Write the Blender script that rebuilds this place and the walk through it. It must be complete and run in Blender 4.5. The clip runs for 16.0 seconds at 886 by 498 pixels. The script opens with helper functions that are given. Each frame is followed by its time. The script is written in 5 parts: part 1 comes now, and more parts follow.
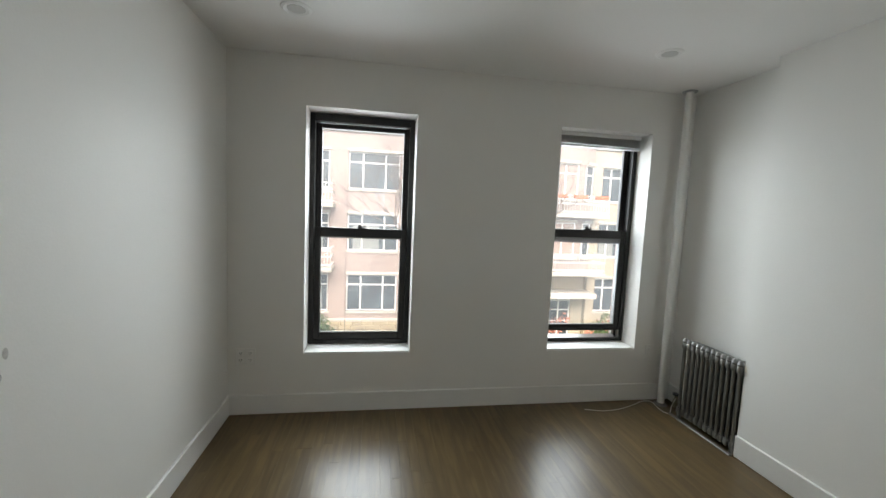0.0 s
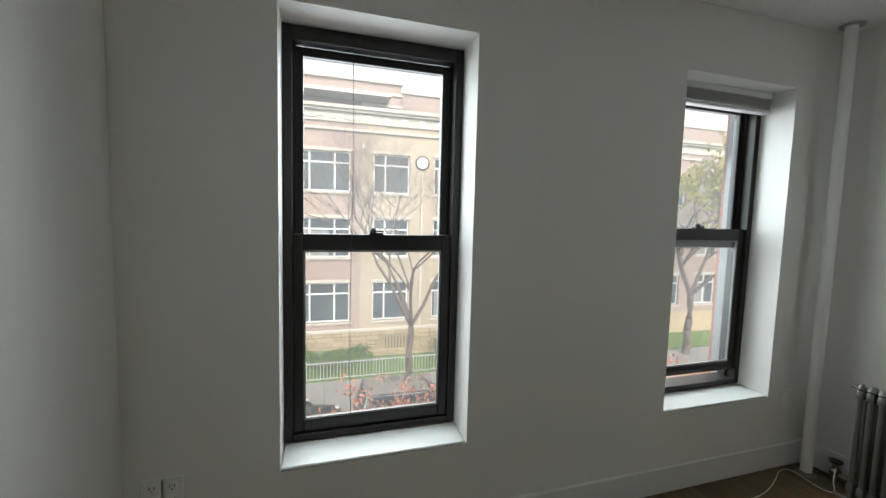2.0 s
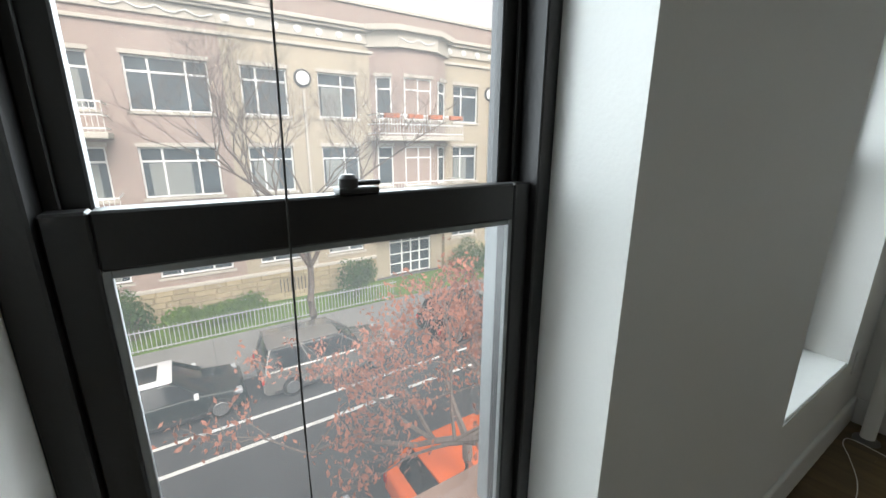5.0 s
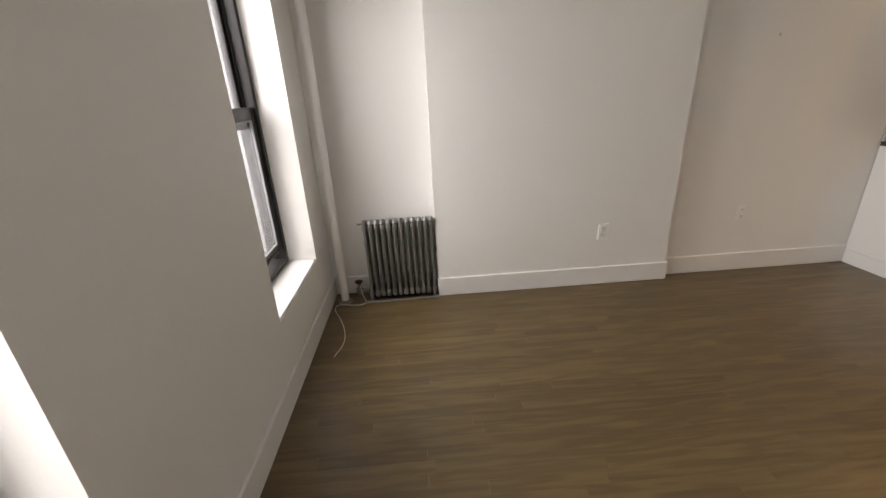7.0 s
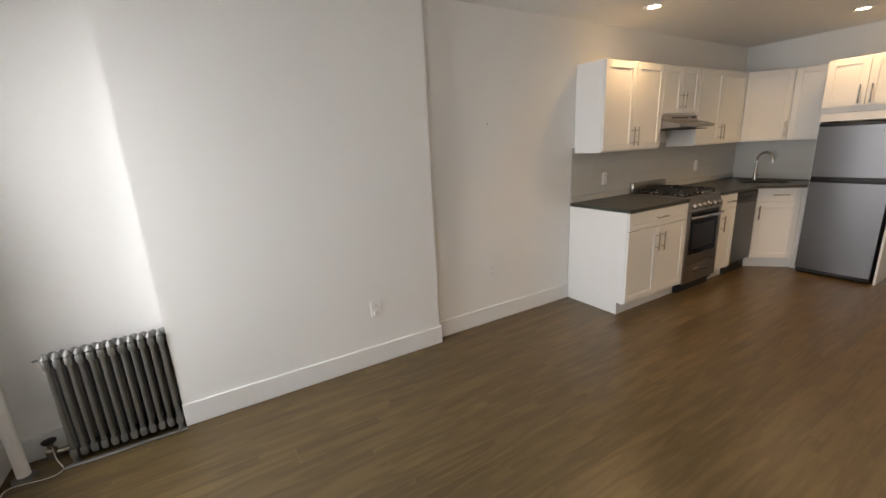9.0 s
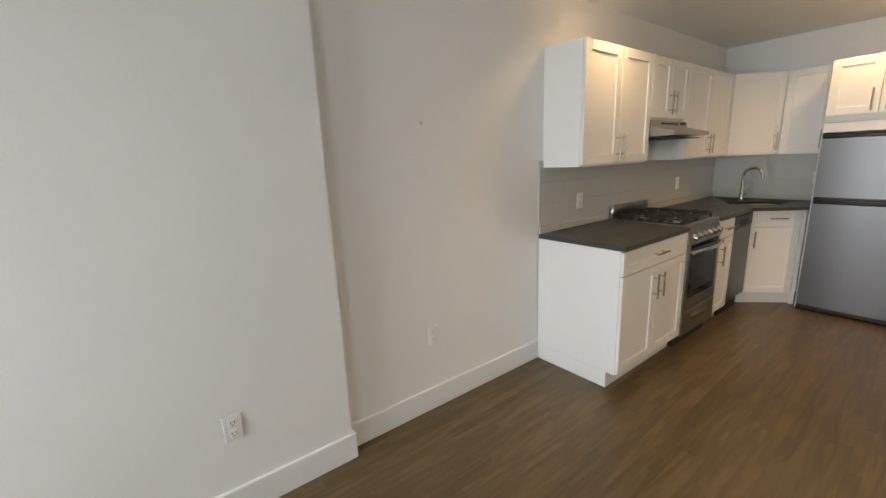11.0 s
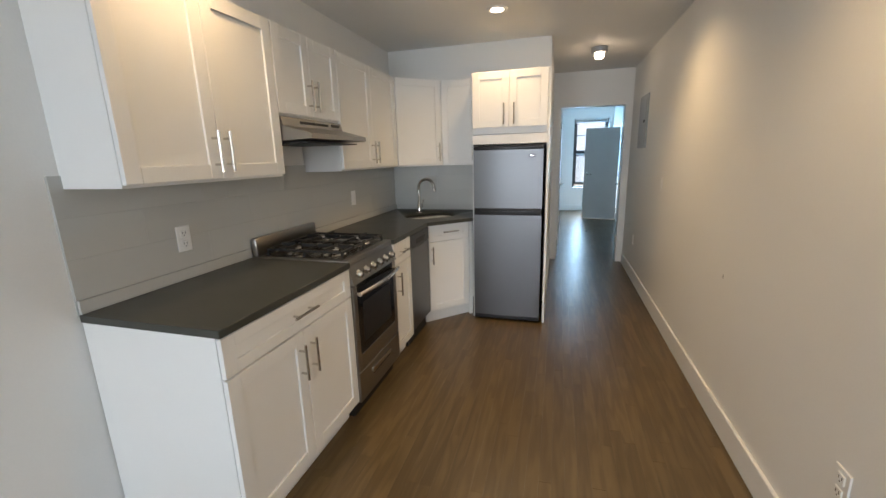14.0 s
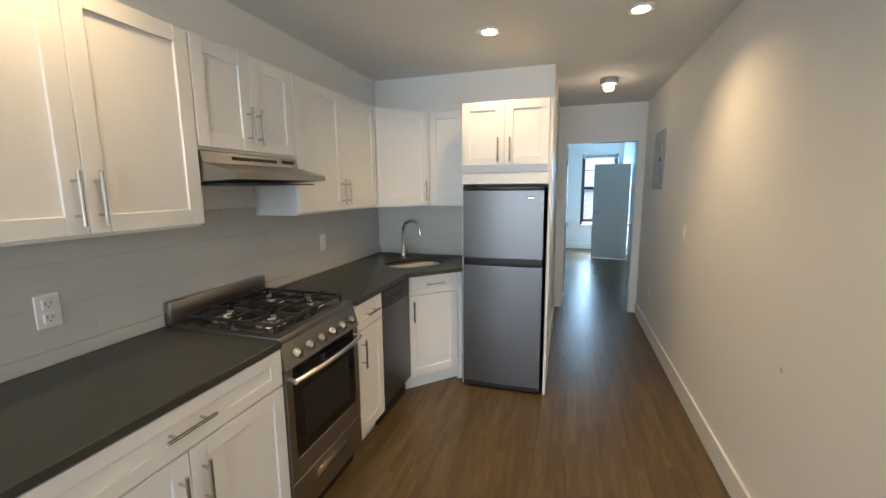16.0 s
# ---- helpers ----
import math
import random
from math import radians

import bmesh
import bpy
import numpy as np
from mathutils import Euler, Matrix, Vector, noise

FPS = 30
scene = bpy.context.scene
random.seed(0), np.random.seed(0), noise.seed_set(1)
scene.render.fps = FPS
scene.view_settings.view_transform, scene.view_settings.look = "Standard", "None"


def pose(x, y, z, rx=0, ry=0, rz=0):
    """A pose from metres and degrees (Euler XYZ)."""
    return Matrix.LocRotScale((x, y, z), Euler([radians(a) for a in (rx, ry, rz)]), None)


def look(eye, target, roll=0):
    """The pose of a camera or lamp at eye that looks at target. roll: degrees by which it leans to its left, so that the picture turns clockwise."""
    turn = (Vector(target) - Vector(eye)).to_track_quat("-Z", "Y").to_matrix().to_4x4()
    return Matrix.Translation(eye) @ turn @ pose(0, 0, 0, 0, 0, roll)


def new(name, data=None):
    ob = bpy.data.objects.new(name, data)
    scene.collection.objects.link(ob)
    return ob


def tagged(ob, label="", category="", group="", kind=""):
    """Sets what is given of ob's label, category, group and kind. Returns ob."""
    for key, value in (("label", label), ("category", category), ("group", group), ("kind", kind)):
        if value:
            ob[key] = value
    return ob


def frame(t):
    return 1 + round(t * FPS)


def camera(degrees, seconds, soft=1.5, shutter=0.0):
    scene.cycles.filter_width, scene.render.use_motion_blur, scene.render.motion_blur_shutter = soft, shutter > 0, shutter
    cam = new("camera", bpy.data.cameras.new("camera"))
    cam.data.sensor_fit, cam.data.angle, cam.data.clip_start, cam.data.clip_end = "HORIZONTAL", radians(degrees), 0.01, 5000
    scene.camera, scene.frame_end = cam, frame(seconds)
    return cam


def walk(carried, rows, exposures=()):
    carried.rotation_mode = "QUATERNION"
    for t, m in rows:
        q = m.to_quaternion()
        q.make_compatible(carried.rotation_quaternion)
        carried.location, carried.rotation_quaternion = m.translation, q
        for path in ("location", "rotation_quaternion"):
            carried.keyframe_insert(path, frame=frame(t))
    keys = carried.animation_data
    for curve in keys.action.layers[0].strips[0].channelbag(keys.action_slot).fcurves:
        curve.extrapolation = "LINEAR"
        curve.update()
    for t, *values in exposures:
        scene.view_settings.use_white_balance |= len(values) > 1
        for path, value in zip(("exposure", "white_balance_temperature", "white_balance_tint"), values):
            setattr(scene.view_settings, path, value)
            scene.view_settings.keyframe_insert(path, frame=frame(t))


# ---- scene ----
cam = camera(95.8, 16.0)
PATH = [
    (0, (0.129, -2.839, 1.448), (0.459, -0.875, 1.267), 2.5),
    (0.5, (0.049, -2.594, 1.436), (0.431, -0.639, 1.256), 2.3),
    (1, (-0.012, -2.268, 1.43), (0.44, -0.328, 1.254), 2.0),
    (1.5, (-0.139, -1.913, 1.402), (0.347, 0.02, 1.241), 1.8),
    (2, (-0.215, -1.534, 1.39), (0.377, 0.369, 1.228), 1.5),
    (2.5, (-0.213, -1.163, 1.409), (0.432, 0.722, 1.24), 1.3),
    (3, (-0.246, -0.819, 1.409), (0.431, 1.052, 1.205), 1.0),
    (5.5, (-0.177, -0.35, 1.365), (1.155, 0.996, 0.72), -0.4),
    (6, (-0.172, -0.482, 1.355), (1.522, 0.344, 0.686), -2.0),
    (6.5, (-0.187, -0.628, 1.343), (1.661, -0.304, 0.65), -2.5),
    (7, (-0.217, -0.7, 1.388), (1.642, -0.789, 0.657), -3.0),
    (7.5, (-0.21, -0.702, 1.439), (1.573, -1.2, 0.681), -3.2),
    (8, (-0.189, -0.714, 1.451), (1.462, -1.544, 0.687), -2.9),
    (8.5, (-0.17, -0.896, 1.437), (1.468, -1.842, 0.787), -3.3),
    (9, (-0.082, -1.078, 1.472), (1.59, -2.058, 0.977), -2.9),
    (11.5, (0.856, -2.03, 1.435), (2.293, -3.354, 1.01), -2.4),
    (12, (0.899, -2.259, 1.435), (1.995, -3.872, 0.991), -2.2),
    (12.5, (0.87, -2.439, 1.441), (1.774, -4.166, 0.994), -2.0),
    (13, (0.857, -2.622, 1.428), (1.624, -4.414, 0.982), -1.9),
    (13.5, (0.873, -2.836, 1.43), (1.485, -4.687, 0.983), -1.8),
    (14, (0.834, -3.009, 1.431), (1.376, -4.881, 0.983), -1.5),
    (14.5, (0.741, -3.172, 1.447), (1.274, -5.048, 1.0), -1.1),
    (15, (0.761, -3.298, 1.432), (1.291, -5.177, 0.999), -1.1),
    (15.5, (0.784, -3.439, 1.46), (1.345, -5.316, 1.055), -0.8),
    (16, (0.804, -3.552, 1.497), (1.39, -5.44, 1.196), -0.5),
]
walk(cam, [(t, look(eye, target, roll)) for t, eye, target, roll in PATH], [
    (0, 1.7, 7300, 12), (1.5, 1.45, 7200, 10), (3, 1.15, 7100, 9), (5.5, 1.1, 7000, 9), (6.0, 1.4, 7500, 17), (6.5, 1.8, 8300, 21),
    (7.5, 2.2, 8300, 25), (9, 2.3, 7700, 21), (11.5, 2.45, 7400, 18), (13.5, 2.48, 6900, 16), (16, 2.65, 6500, 13)])

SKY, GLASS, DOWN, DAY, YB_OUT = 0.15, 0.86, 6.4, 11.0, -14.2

# ---------------------------------------------------------------- world and sun
wd = bpy.data.worlds.new("world")
scene.world = wd
wd.use_nodes = True
wn = wd.node_tree.nodes
sky = wn.new("ShaderNodeTexSky")
sky.sky_type, sky.sun_disc = "NISHITA", False
sky.sun_elevation, sky.sun_rotation = radians(42), radians(200)
sky.dust_density, sky.air_density = 4.0, 1.0
hs = wn.new("ShaderNodeHueSaturation")
hs.inputs["Saturation"].default_value = 0.1
wd.node_tree.links.new(sky.outputs[0], hs.inputs["Color"])
wd.node_tree.links.new(hs.outputs[0], wn["Background"].inputs[0])
wn["Background"].inputs[1].default_value = SKY
sd = bpy.data.lights.new("sun", "SUN")
sd.energy, sd.angle, sd.color = 1.5, radians(25), (1, 0.98, 0.96)
sun = new("sun", sd)
sun.matrix_world = look((6, -14, 20), (0, 8, 0))


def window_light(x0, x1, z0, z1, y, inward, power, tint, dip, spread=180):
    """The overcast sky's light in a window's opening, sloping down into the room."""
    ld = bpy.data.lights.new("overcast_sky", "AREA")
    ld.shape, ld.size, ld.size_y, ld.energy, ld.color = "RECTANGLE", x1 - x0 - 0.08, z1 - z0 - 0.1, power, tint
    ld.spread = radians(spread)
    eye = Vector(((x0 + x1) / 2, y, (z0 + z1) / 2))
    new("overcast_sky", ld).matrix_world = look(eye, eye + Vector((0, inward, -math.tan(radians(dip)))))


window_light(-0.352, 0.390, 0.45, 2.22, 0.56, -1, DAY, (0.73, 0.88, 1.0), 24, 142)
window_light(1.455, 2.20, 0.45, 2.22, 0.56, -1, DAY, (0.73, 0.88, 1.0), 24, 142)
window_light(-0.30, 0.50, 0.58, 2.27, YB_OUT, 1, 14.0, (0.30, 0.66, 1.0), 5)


# ---------------------------------------------------------------- materials
def mat(name, color, rough=0.5, metal=0.0, var=0.06, scale=8.0, bump=0.05, bscale=60.0, spec=0.5, rvar=0.1, stretch=(1, 1, 1), rand=0.0):
    """A surface with colour variation at two scales, uneven gloss and a fine relief."""
    m = bpy.data.materials.new(name)
    m.use_nodes = True
    n, l = m.node_tree.nodes, m.node_tree.links
    b = n["Principled BSDF"]
    tc, mp = n.new("ShaderNodeTexCoord"), n.new("ShaderNodeMapping")
    mp.inputs["Scale"].default_value = stretch
    l.new(tc.outputs["Object"], mp.inputs[0])
    big, small = n.new("ShaderNodeTexNoise"), n.new("ShaderNodeTexNoise")
    big.inputs["Scale"].default_value, big.inputs["Detail"].default_value = scale, 4
    small.inputs["Scale"].default_value, small.inputs["Detail"].default_value = bscale, 3
    l.new(mp.outputs[0], big.inputs["Vector"])
    l.new(mp.outputs[0], small.inputs["Vector"])
    add = n.new("ShaderNodeMath")
    add.operation = "MULTIPLY_ADD"
    add.inputs[1].default_value = 0.4
    l.new(small.outputs["Fac"], add.inputs[0])
    l.new(big.outputs["Fac"], add.inputs[2])
    mr = n.new("ShaderNodeMapRange")
    mr.inputs["From Min"].default_value, mr.inputs["From Max"].default_value = 0.4, 1.0
    mr.inputs["To Min"].default_value, mr.inputs["To Max"].default_value = 1 - var, 1 + var
    l.new(add.outputs[0], mr.inputs["Value"])
    out = mr.outputs[0]
    if rand:
        oi, r2, mu = n.new("ShaderNodeObjectInfo"), n.new("ShaderNodeMapRange"), n.new("ShaderNodeMath")
        r2.inputs["To Min"].default_value, r2.inputs["To Max"].default_value = 1 - rand, 1 + rand
        mu.operation = "MULTIPLY"
        l.new(oi.outputs["Random"], r2.inputs["Value"])
        l.new(out, mu.inputs[0])
        l.new(r2.outputs[0], mu.inputs[1])
        out = mu.outputs[0]
    mix = n.new("ShaderNodeVectorMath")
    mix.operation = "SCALE"
    mix.inputs[0].default_value = color
    l.new(out, mix.inputs["Scale"])
    l.new(mix.outputs[0], b.inputs["Base Color"])
    rr = n.new("ShaderNodeMapRange")
    lo_r, hi_r = (max(0.29, rough - rvar), max(0.31, rough + rvar)) if rough >= 0.28 else (max(0.02, rough - rvar), min(0.25, rough + rvar))
    rr.inputs["To Min"].default_value, rr.inputs["To Max"].default_value = lo_r, min(1, hi_r)
    l.new(big.outputs["Fac"], rr.inputs["Value"])
    l.new(rr.outputs[0], b.inputs["Roughness"])
    b.inputs["Metallic"].default_value = metal
    b.inputs["Specular IOR Level"].default_value = spec
    if bump:
        bp = n.new("ShaderNodeBump")
        bp.inputs["Strength"].default_value, bp.inputs["Distance"].default_value = bump, 0.01
        l.new(small.outputs["Fac"], bp.inputs["Height"])
        l.new(bp.outputs[0], b.inputs["Normal"])
    return m


def glass_mat(name, tint, haze=0.0):
    m = bpy.data.materials.new(name)
    m.use_nodes = True
    n, l = m.node_tree.nodes, m.node_tree.links
    n.remove(n["Principled BSDF"])
    tr, gl, fr, pw, mx = (n.new("ShaderNode" + k) for k in ("BsdfTransparent", "BsdfGlossy", "LayerWeight", "Math", "MixShader"))
    pw.operation = "POWER"
    pw.inputs[1].default_value = 4.0
    ad = n.new("ShaderNodeMath")
    ad.operation = "MULTIPLY_ADD"
    ad.inputs[1].default_value, ad.inputs[2].default_value = 0.4, 0.02
    tr.inputs[0].default_value = (*tint, 1)
    gl.inputs["Roughness"].default_value = 0.02
    l.new(fr.outputs["Facing"], pw.inputs[0])
    l.new(pw.outputs[0], ad.inputs[0])
    l.new(ad.outputs[0], mx.inputs[0])
    l.new(tr.outputs[0], mx.inputs[1])
    l.new(gl.outputs[0], mx.inputs[2])
    last = mx.outputs[0]
    # translucent veil imitates the bright haze that washes out the view
    if haze:
        df, m2, nz, mr = n.new("ShaderNodeBsdfTranslucent"), n.new("ShaderNodeMixShader"), n.new("ShaderNodeTexNoise"), n.new("ShaderNodeMapRange")
        df.inputs[0].default_value = (0.9, 0.92, 0.95, 1)
        nz.inputs["Scale"].default_value = 3
        mr.inputs["To Min"].default_value, mr.inputs["To Max"].default_value = haze * 0.5, haze * 1.5
        l.new(nz.outputs["Fac"], mr.inputs["Value"])
        l.new(mr.outputs[0], m2.inputs[0])
        l.new(last, m2.inputs[1])
        l.new(df.outputs[0], m2.inputs[2])
        last = m2.outputs[0]
    l.new(last, n["Material Output"].inputs[0])
    return m


def glow(name, color, strength):
    m = bpy.data.materials.new(name)
    m.use_nodes = True
    b = m.node_tree.nodes["Principled BSDF"]
    b.inputs["Base Color"].default_value = (0.8, 0.8, 0.8, 1)
    b.inputs["Emission Color"].default_value = (*color, 1)
    b.inputs["Emission Strength"].default_value = strength
    return m


def wood_mat(name, island=False):
    """Stained oak strips: tone from board to board, long grain with cathedral figure, satin varnish."""
    m = bpy.data.materials.new(name)
    m.use_nodes = True
    n, l = m.node_tree.nodes, m.node_tree.links
    b = n["Principled BSDF"]
    tc, mp = n.new("ShaderNodeTexCoord"), n.new("ShaderNodeMapping")
    rnd = n.new("ShaderNodeNewGeometry").outputs["Random Per Island"] if island else n.new("ShaderNodeObjectInfo").outputs["Random"]
    off = n.new("ShaderNodeVectorMath")
    off.operation = "SCALE"
    off.inputs[0].default_value = (13, 37, 5)
    l.new(rnd, off.inputs["Scale"])
    l.new(tc.outputs["Object"], mp.inputs[0])
    l.new(off.outputs[0], mp.inputs["Location"])
    mp.inputs["Scale"].default_value = (7, 0.8, 7)
    fig = n.new("ShaderNodeTexNoise")
    fig.inputs["Scale"].default_value, fig.inputs["Detail"].default_value = 2.2, 2
    l.new(mp.outputs[0], fig.inputs["Vector"])
    rings = n.new("ShaderNodeMath")
    rings.operation = "MULTIPLY"
    rings.inputs[1].default_value = 20
    l.new(fig.outputs["Fac"], rings.inputs[0])
    sn = n.new("ShaderNodeMath")
    sn.operation = "SINE"
    l.new(rings.outputs[0], sn.inputs[0])
    mp2, pore = n.new("ShaderNodeMapping"), n.new("ShaderNodeTexNoise")
    mp2.inputs["Scale"].default_value = (90, 3, 5)
    l.new(tc.outputs["Object"], mp2.inputs[0])
    l.new(off.outputs[0], mp2.inputs["Location"])
    pore.inputs["Scale"].default_value, pore.inputs["Detail"].default_value = 1.0, 3
    l.new(mp2.outputs[0], pore.inputs["Vector"])
    g = n.new("ShaderNodeMath")
    g.operation = "MULTIPLY_ADD"
    g.inputs[1].default_value = 0.15
    l.new(sn.outputs[0], g.inputs[0])
    soft_pore = n.new("ShaderNodeMath")
    soft_pore.operation = "MULTIPLY_ADD"
    soft_pore.inputs[1].default_value, soft_pore.inputs[2].default_value = 0.3, 0.35
    l.new(pore.outputs["Fac"], soft_pore.inputs[0])
    l.new(soft_pore.outputs[0], g.inputs[2])
    ramp = n.new("ShaderNodeValToRGB")
    ramp.color_ramp.elements[0].position, ramp.color_ramp.elements[0].color = 0.1, (*WOOD_DARK, 1)
    ramp.color_ramp.elements[1].position, ramp.color_ramp.elements[1].color = 0.9, (*WOOD_LIGHT, 1)
    l.new(g.outputs[0], ramp.inputs[0])
    tone = n.new("ShaderNodeMapRange")
    tone.inputs["To Min"].default_value, tone.inputs["To Max"].default_value = 0.87, 1.13
    l.new(rnd, tone.inputs["Value"])
    mul = n.new("ShaderNodeVectorMath")
    mul.operation = "SCALE"
    l.new(ramp.outputs[0], mul.inputs[0])
    l.new(tone.outputs[0], mul.inputs["Scale"])
    l.new(mul.outputs[0], b.inputs["Base Color"])
    wear, rr = n.new("ShaderNodeTexNoise"), n.new("ShaderNodeMapRange")
    wear.inputs["Scale"].default_value, wear.inputs["Detail"].default_value = 1.5, 5
    l.new(tc.outputs["Object"], wear.inputs["Vector"])
    rr.inputs["To Min"].default_value, rr.inputs["To Max"].default_value = 0.24, 0.36
    l.new(wear.outputs["Fac"], rr.inputs["Value"])
    l.new(rr.outputs[0], b.inputs["Roughness"])
    bp = n.new("ShaderNodeBump")
    bp.inputs["Strength"].default_value, bp.inputs["Distance"].default_value = 0.03, 0.002
    l.new(g.outputs[0], bp.inputs["Height"])
    l.new(bp.outputs[0], b.inputs["Normal"])
    return m


WOOD_DARK, WOOD_LIGHT = (0.069, 0.0445, 0.0185), (0.174, 0.116, 0.052)
M_WALL = mat("wall_paint", (0.82, 0.815, 0.79), 0.55, var=0.025, scale=1.2, bump=0.06, bscale=120)
M_CEIL = mat("ceiling_paint", (0.8, 0.795, 0.775), 0.7, var=0.03, scale=1.0, bump=0.05, bscale=90)
M_TRIM = mat("trim_paint", (0.8, 0.8, 0.78), 0.35, var=0.03, scale=3, bump=0.04, bscale=40)
M_CAB = mat("cabinet_lacquer", (0.82, 0.815, 0.79), 0.32, var=0.012, scale=4, bump=0.015, bscale=80)
M_SPLASH = mat("backsplash_tile", (0.56, 0.56, 0.53), 0.22, var=0.03, scale=2, bump=0.02, bscale=12, stretch=(1, 0.15, 3), rand=0.03)
M_GROUT = mat("tile_grout", (0.5, 0.5, 0.47), 0.8, var=0.05)
M_COUNTER = mat("dark_quartz", (0.046, 0.048, 0.041), 0.31, var=0.1, scale=6, bump=0.02, bscale=220)
M_STEEL = mat("brushed_steel", (0.19, 0.19, 0.195), 0.36, 1.0, var=0.03, scale=2, bump=0.0, bscale=60, rvar=0.04)
M_STEELH = mat("brushed_steel_flat", (0.35, 0.335, 0.31), 0.31, 1.0, var=0.04, scale=3, bump=0.0, bscale=60, rvar=0.04)
M_CHROME = mat("satin_nickel", (0.6, 0.58, 0.55), 0.2, 1.0, var=0.04, bump=0.0)
M_BLACK = mat("black_plastic", (0.015, 0.015, 0.017), 0.35, var=0.1, bump=0.03)
M_IRON = mat("cast_iron", (0.012, 0.012, 0.012), 0.5, var=0.2, bump=0.15, bscale=200)
M_OVENGLASS = mat("oven_glass", (0.008, 0.008, 0.009), 0.06, var=0.05, bump=0.0, rvar=0.02)
M_WINFRAME = mat("black_window_frame", (0.012, 0.011, 0.011), 0.38, var=0.2, scale=5, bump=0.05, bscale=90)
M_ALU = mat("radiator_silver_paint", (0.24, 0.24, 0.23), 0.38, 0.75, var=0.12, scale=20, bump=0.12, bscale=90)
M_TRAY = mat("dark_enamel", (0.035, 0.032, 0.028), 0.2, var=0.1, bump=0.0)
M_BEAD = mat("grey_vinyl", (0.24, 0.25, 0.25), 0.45, var=0.08, bump=0.03)
M_PLATE = mat("white_plastic", (0.82, 0.82, 0.8), 0.3, var=0.01, bump=0.0)
M_SLOT = mat("dark_slot", (0.03, 0.03, 0.03), 0.6, var=0.05, bump=0.0)
M_BLIND = mat("white_blind", (0.72, 0.71, 0.7), 0.45, var=0.03, bump=0.02)
M_BRASS = mat("old_brass", (0.25, 0.22, 0.17), 0.35, 0.9, var=0.2, bump=0.1)
M_GREYMETAL = mat("grey_enamel", (0.42, 0.43, 0.44), 0.4, 0.3, var=0.05, bump=0.03)
M_GLASS = glass_mat("window_glass", (GLASS, GLASS, GLASS * 1.01), 0.022)
M_WOOD, M_WOOD_I = wood_mat("oak_strip"), wood_mat("oak_strip_joined", True)
M_SUB = mat("dark_subfloor", (0.02, 0.014, 0.01), 0.8)
M_BULB = glow("lamp_lens", (1.0, 0.82, 0.6), 3)
M_LENS_OFF = mat("frosted_lens", (0.55, 0.55, 0.53), 0.4, var=0.03, bump=0.0)


# ---------------------------------------------------------------- mesh helpers
def box(bm, x0, x1, y0, y1, z0, z1, bevel=0.0, m=None, seg=1):
    """Add a box to bm, its edges rounded by bevel."""
    t = bmesh.new()
    bmesh.ops.create_cube(t, size=1)
    for v in t.verts:
        v.co = Vector((x0 + (v.co.x + 0.5) * (x1 - x0), y0 + (v.co.y + 0.5) * (y1 - y0), z0 + (v.co.z + 0.5) * (z1 - z0)))
    if bevel:
        bmesh.ops.bevel(t, geom=t.edges[:], offset=bevel, segments=seg, affect="EDGES", profile=0.5)
    return join(bm, t, m)


def join(bm, t, m=None):
    if m is not None:
        bmesh.ops.transform(t, matrix=m, verts=t.verts)
    tmp = bpy.data.meshes.new("tmp")
    t.to_mesh(tmp)
    t.free()
    bm.from_mesh(tmp)
    bpy.data.meshes.remove(tmp)
    return bm


def rod(bm, a, b, r, r2=None, n=12, caps=True):
    """Add a round bar from a to b."""
    a, b = Vector(a), Vector(b)
    t = bmesh.new()
    bmesh.ops.create_cone(t, cap_ends=caps, segments=n, radius1=r, radius2=r if r2 is None else r2, depth=(b - a).length)
    return join(bm, t, Matrix.Translation((a + b) / 2) @ (b - a).to_track_quat("Z", "Y").to_matrix().to_4x4())


def tube(bm, pts, r, n=8, radii=None):
    """Add a tube along pts."""
    pts = [Vector(p) for p in pts]
    rings = []
    for i, p in enumerate(pts):
        d = (pts[min(i + 1, len(pts) - 1)] - pts[max(i - 1, 0)]).normalized()
        q = d.to_track_quat("Z", "Y")
        rr = radii[i] if radii else r
        rings.append([bm.verts.new(p + q @ Vector((rr * math.cos(k * math.tau / n), rr * math.sin(k * math.tau / n), 0))) for k in range(n)])
    for a, b in zip(rings, rings[1:]):
        for k in range(n):
            bm.faces.new((a[k], a[(k + 1) % n], b[(k + 1) % n], b[k]))
    bm.faces.new(rings[0][::-1])
    bm.faces.new(rings[-1])
    return bm


def lathe(bm, prof, at=(0, 0, 0), n=24, m=None):
    """Add a turned body: prof holds (radius, height) from bottom to top."""
    t = bmesh.new()
    rings = [[t.verts.new((r * math.cos(k * math.tau / n), r * math.sin(k * math.tau / n), z)) for k in range(n)] for r, z in prof]
    for a, b in zip(rings, rings[1:]):
        for k in range(n):
            t.faces.new((a[k], a[(k + 1) % n], b[(k + 1) % n], b[k]))
    t.faces.new(rings[0][::-1])
    t.faces.new(rings[-1])
    return join(bm, t, Matrix.Translation(at) @ (m if m is not None else Matrix()))


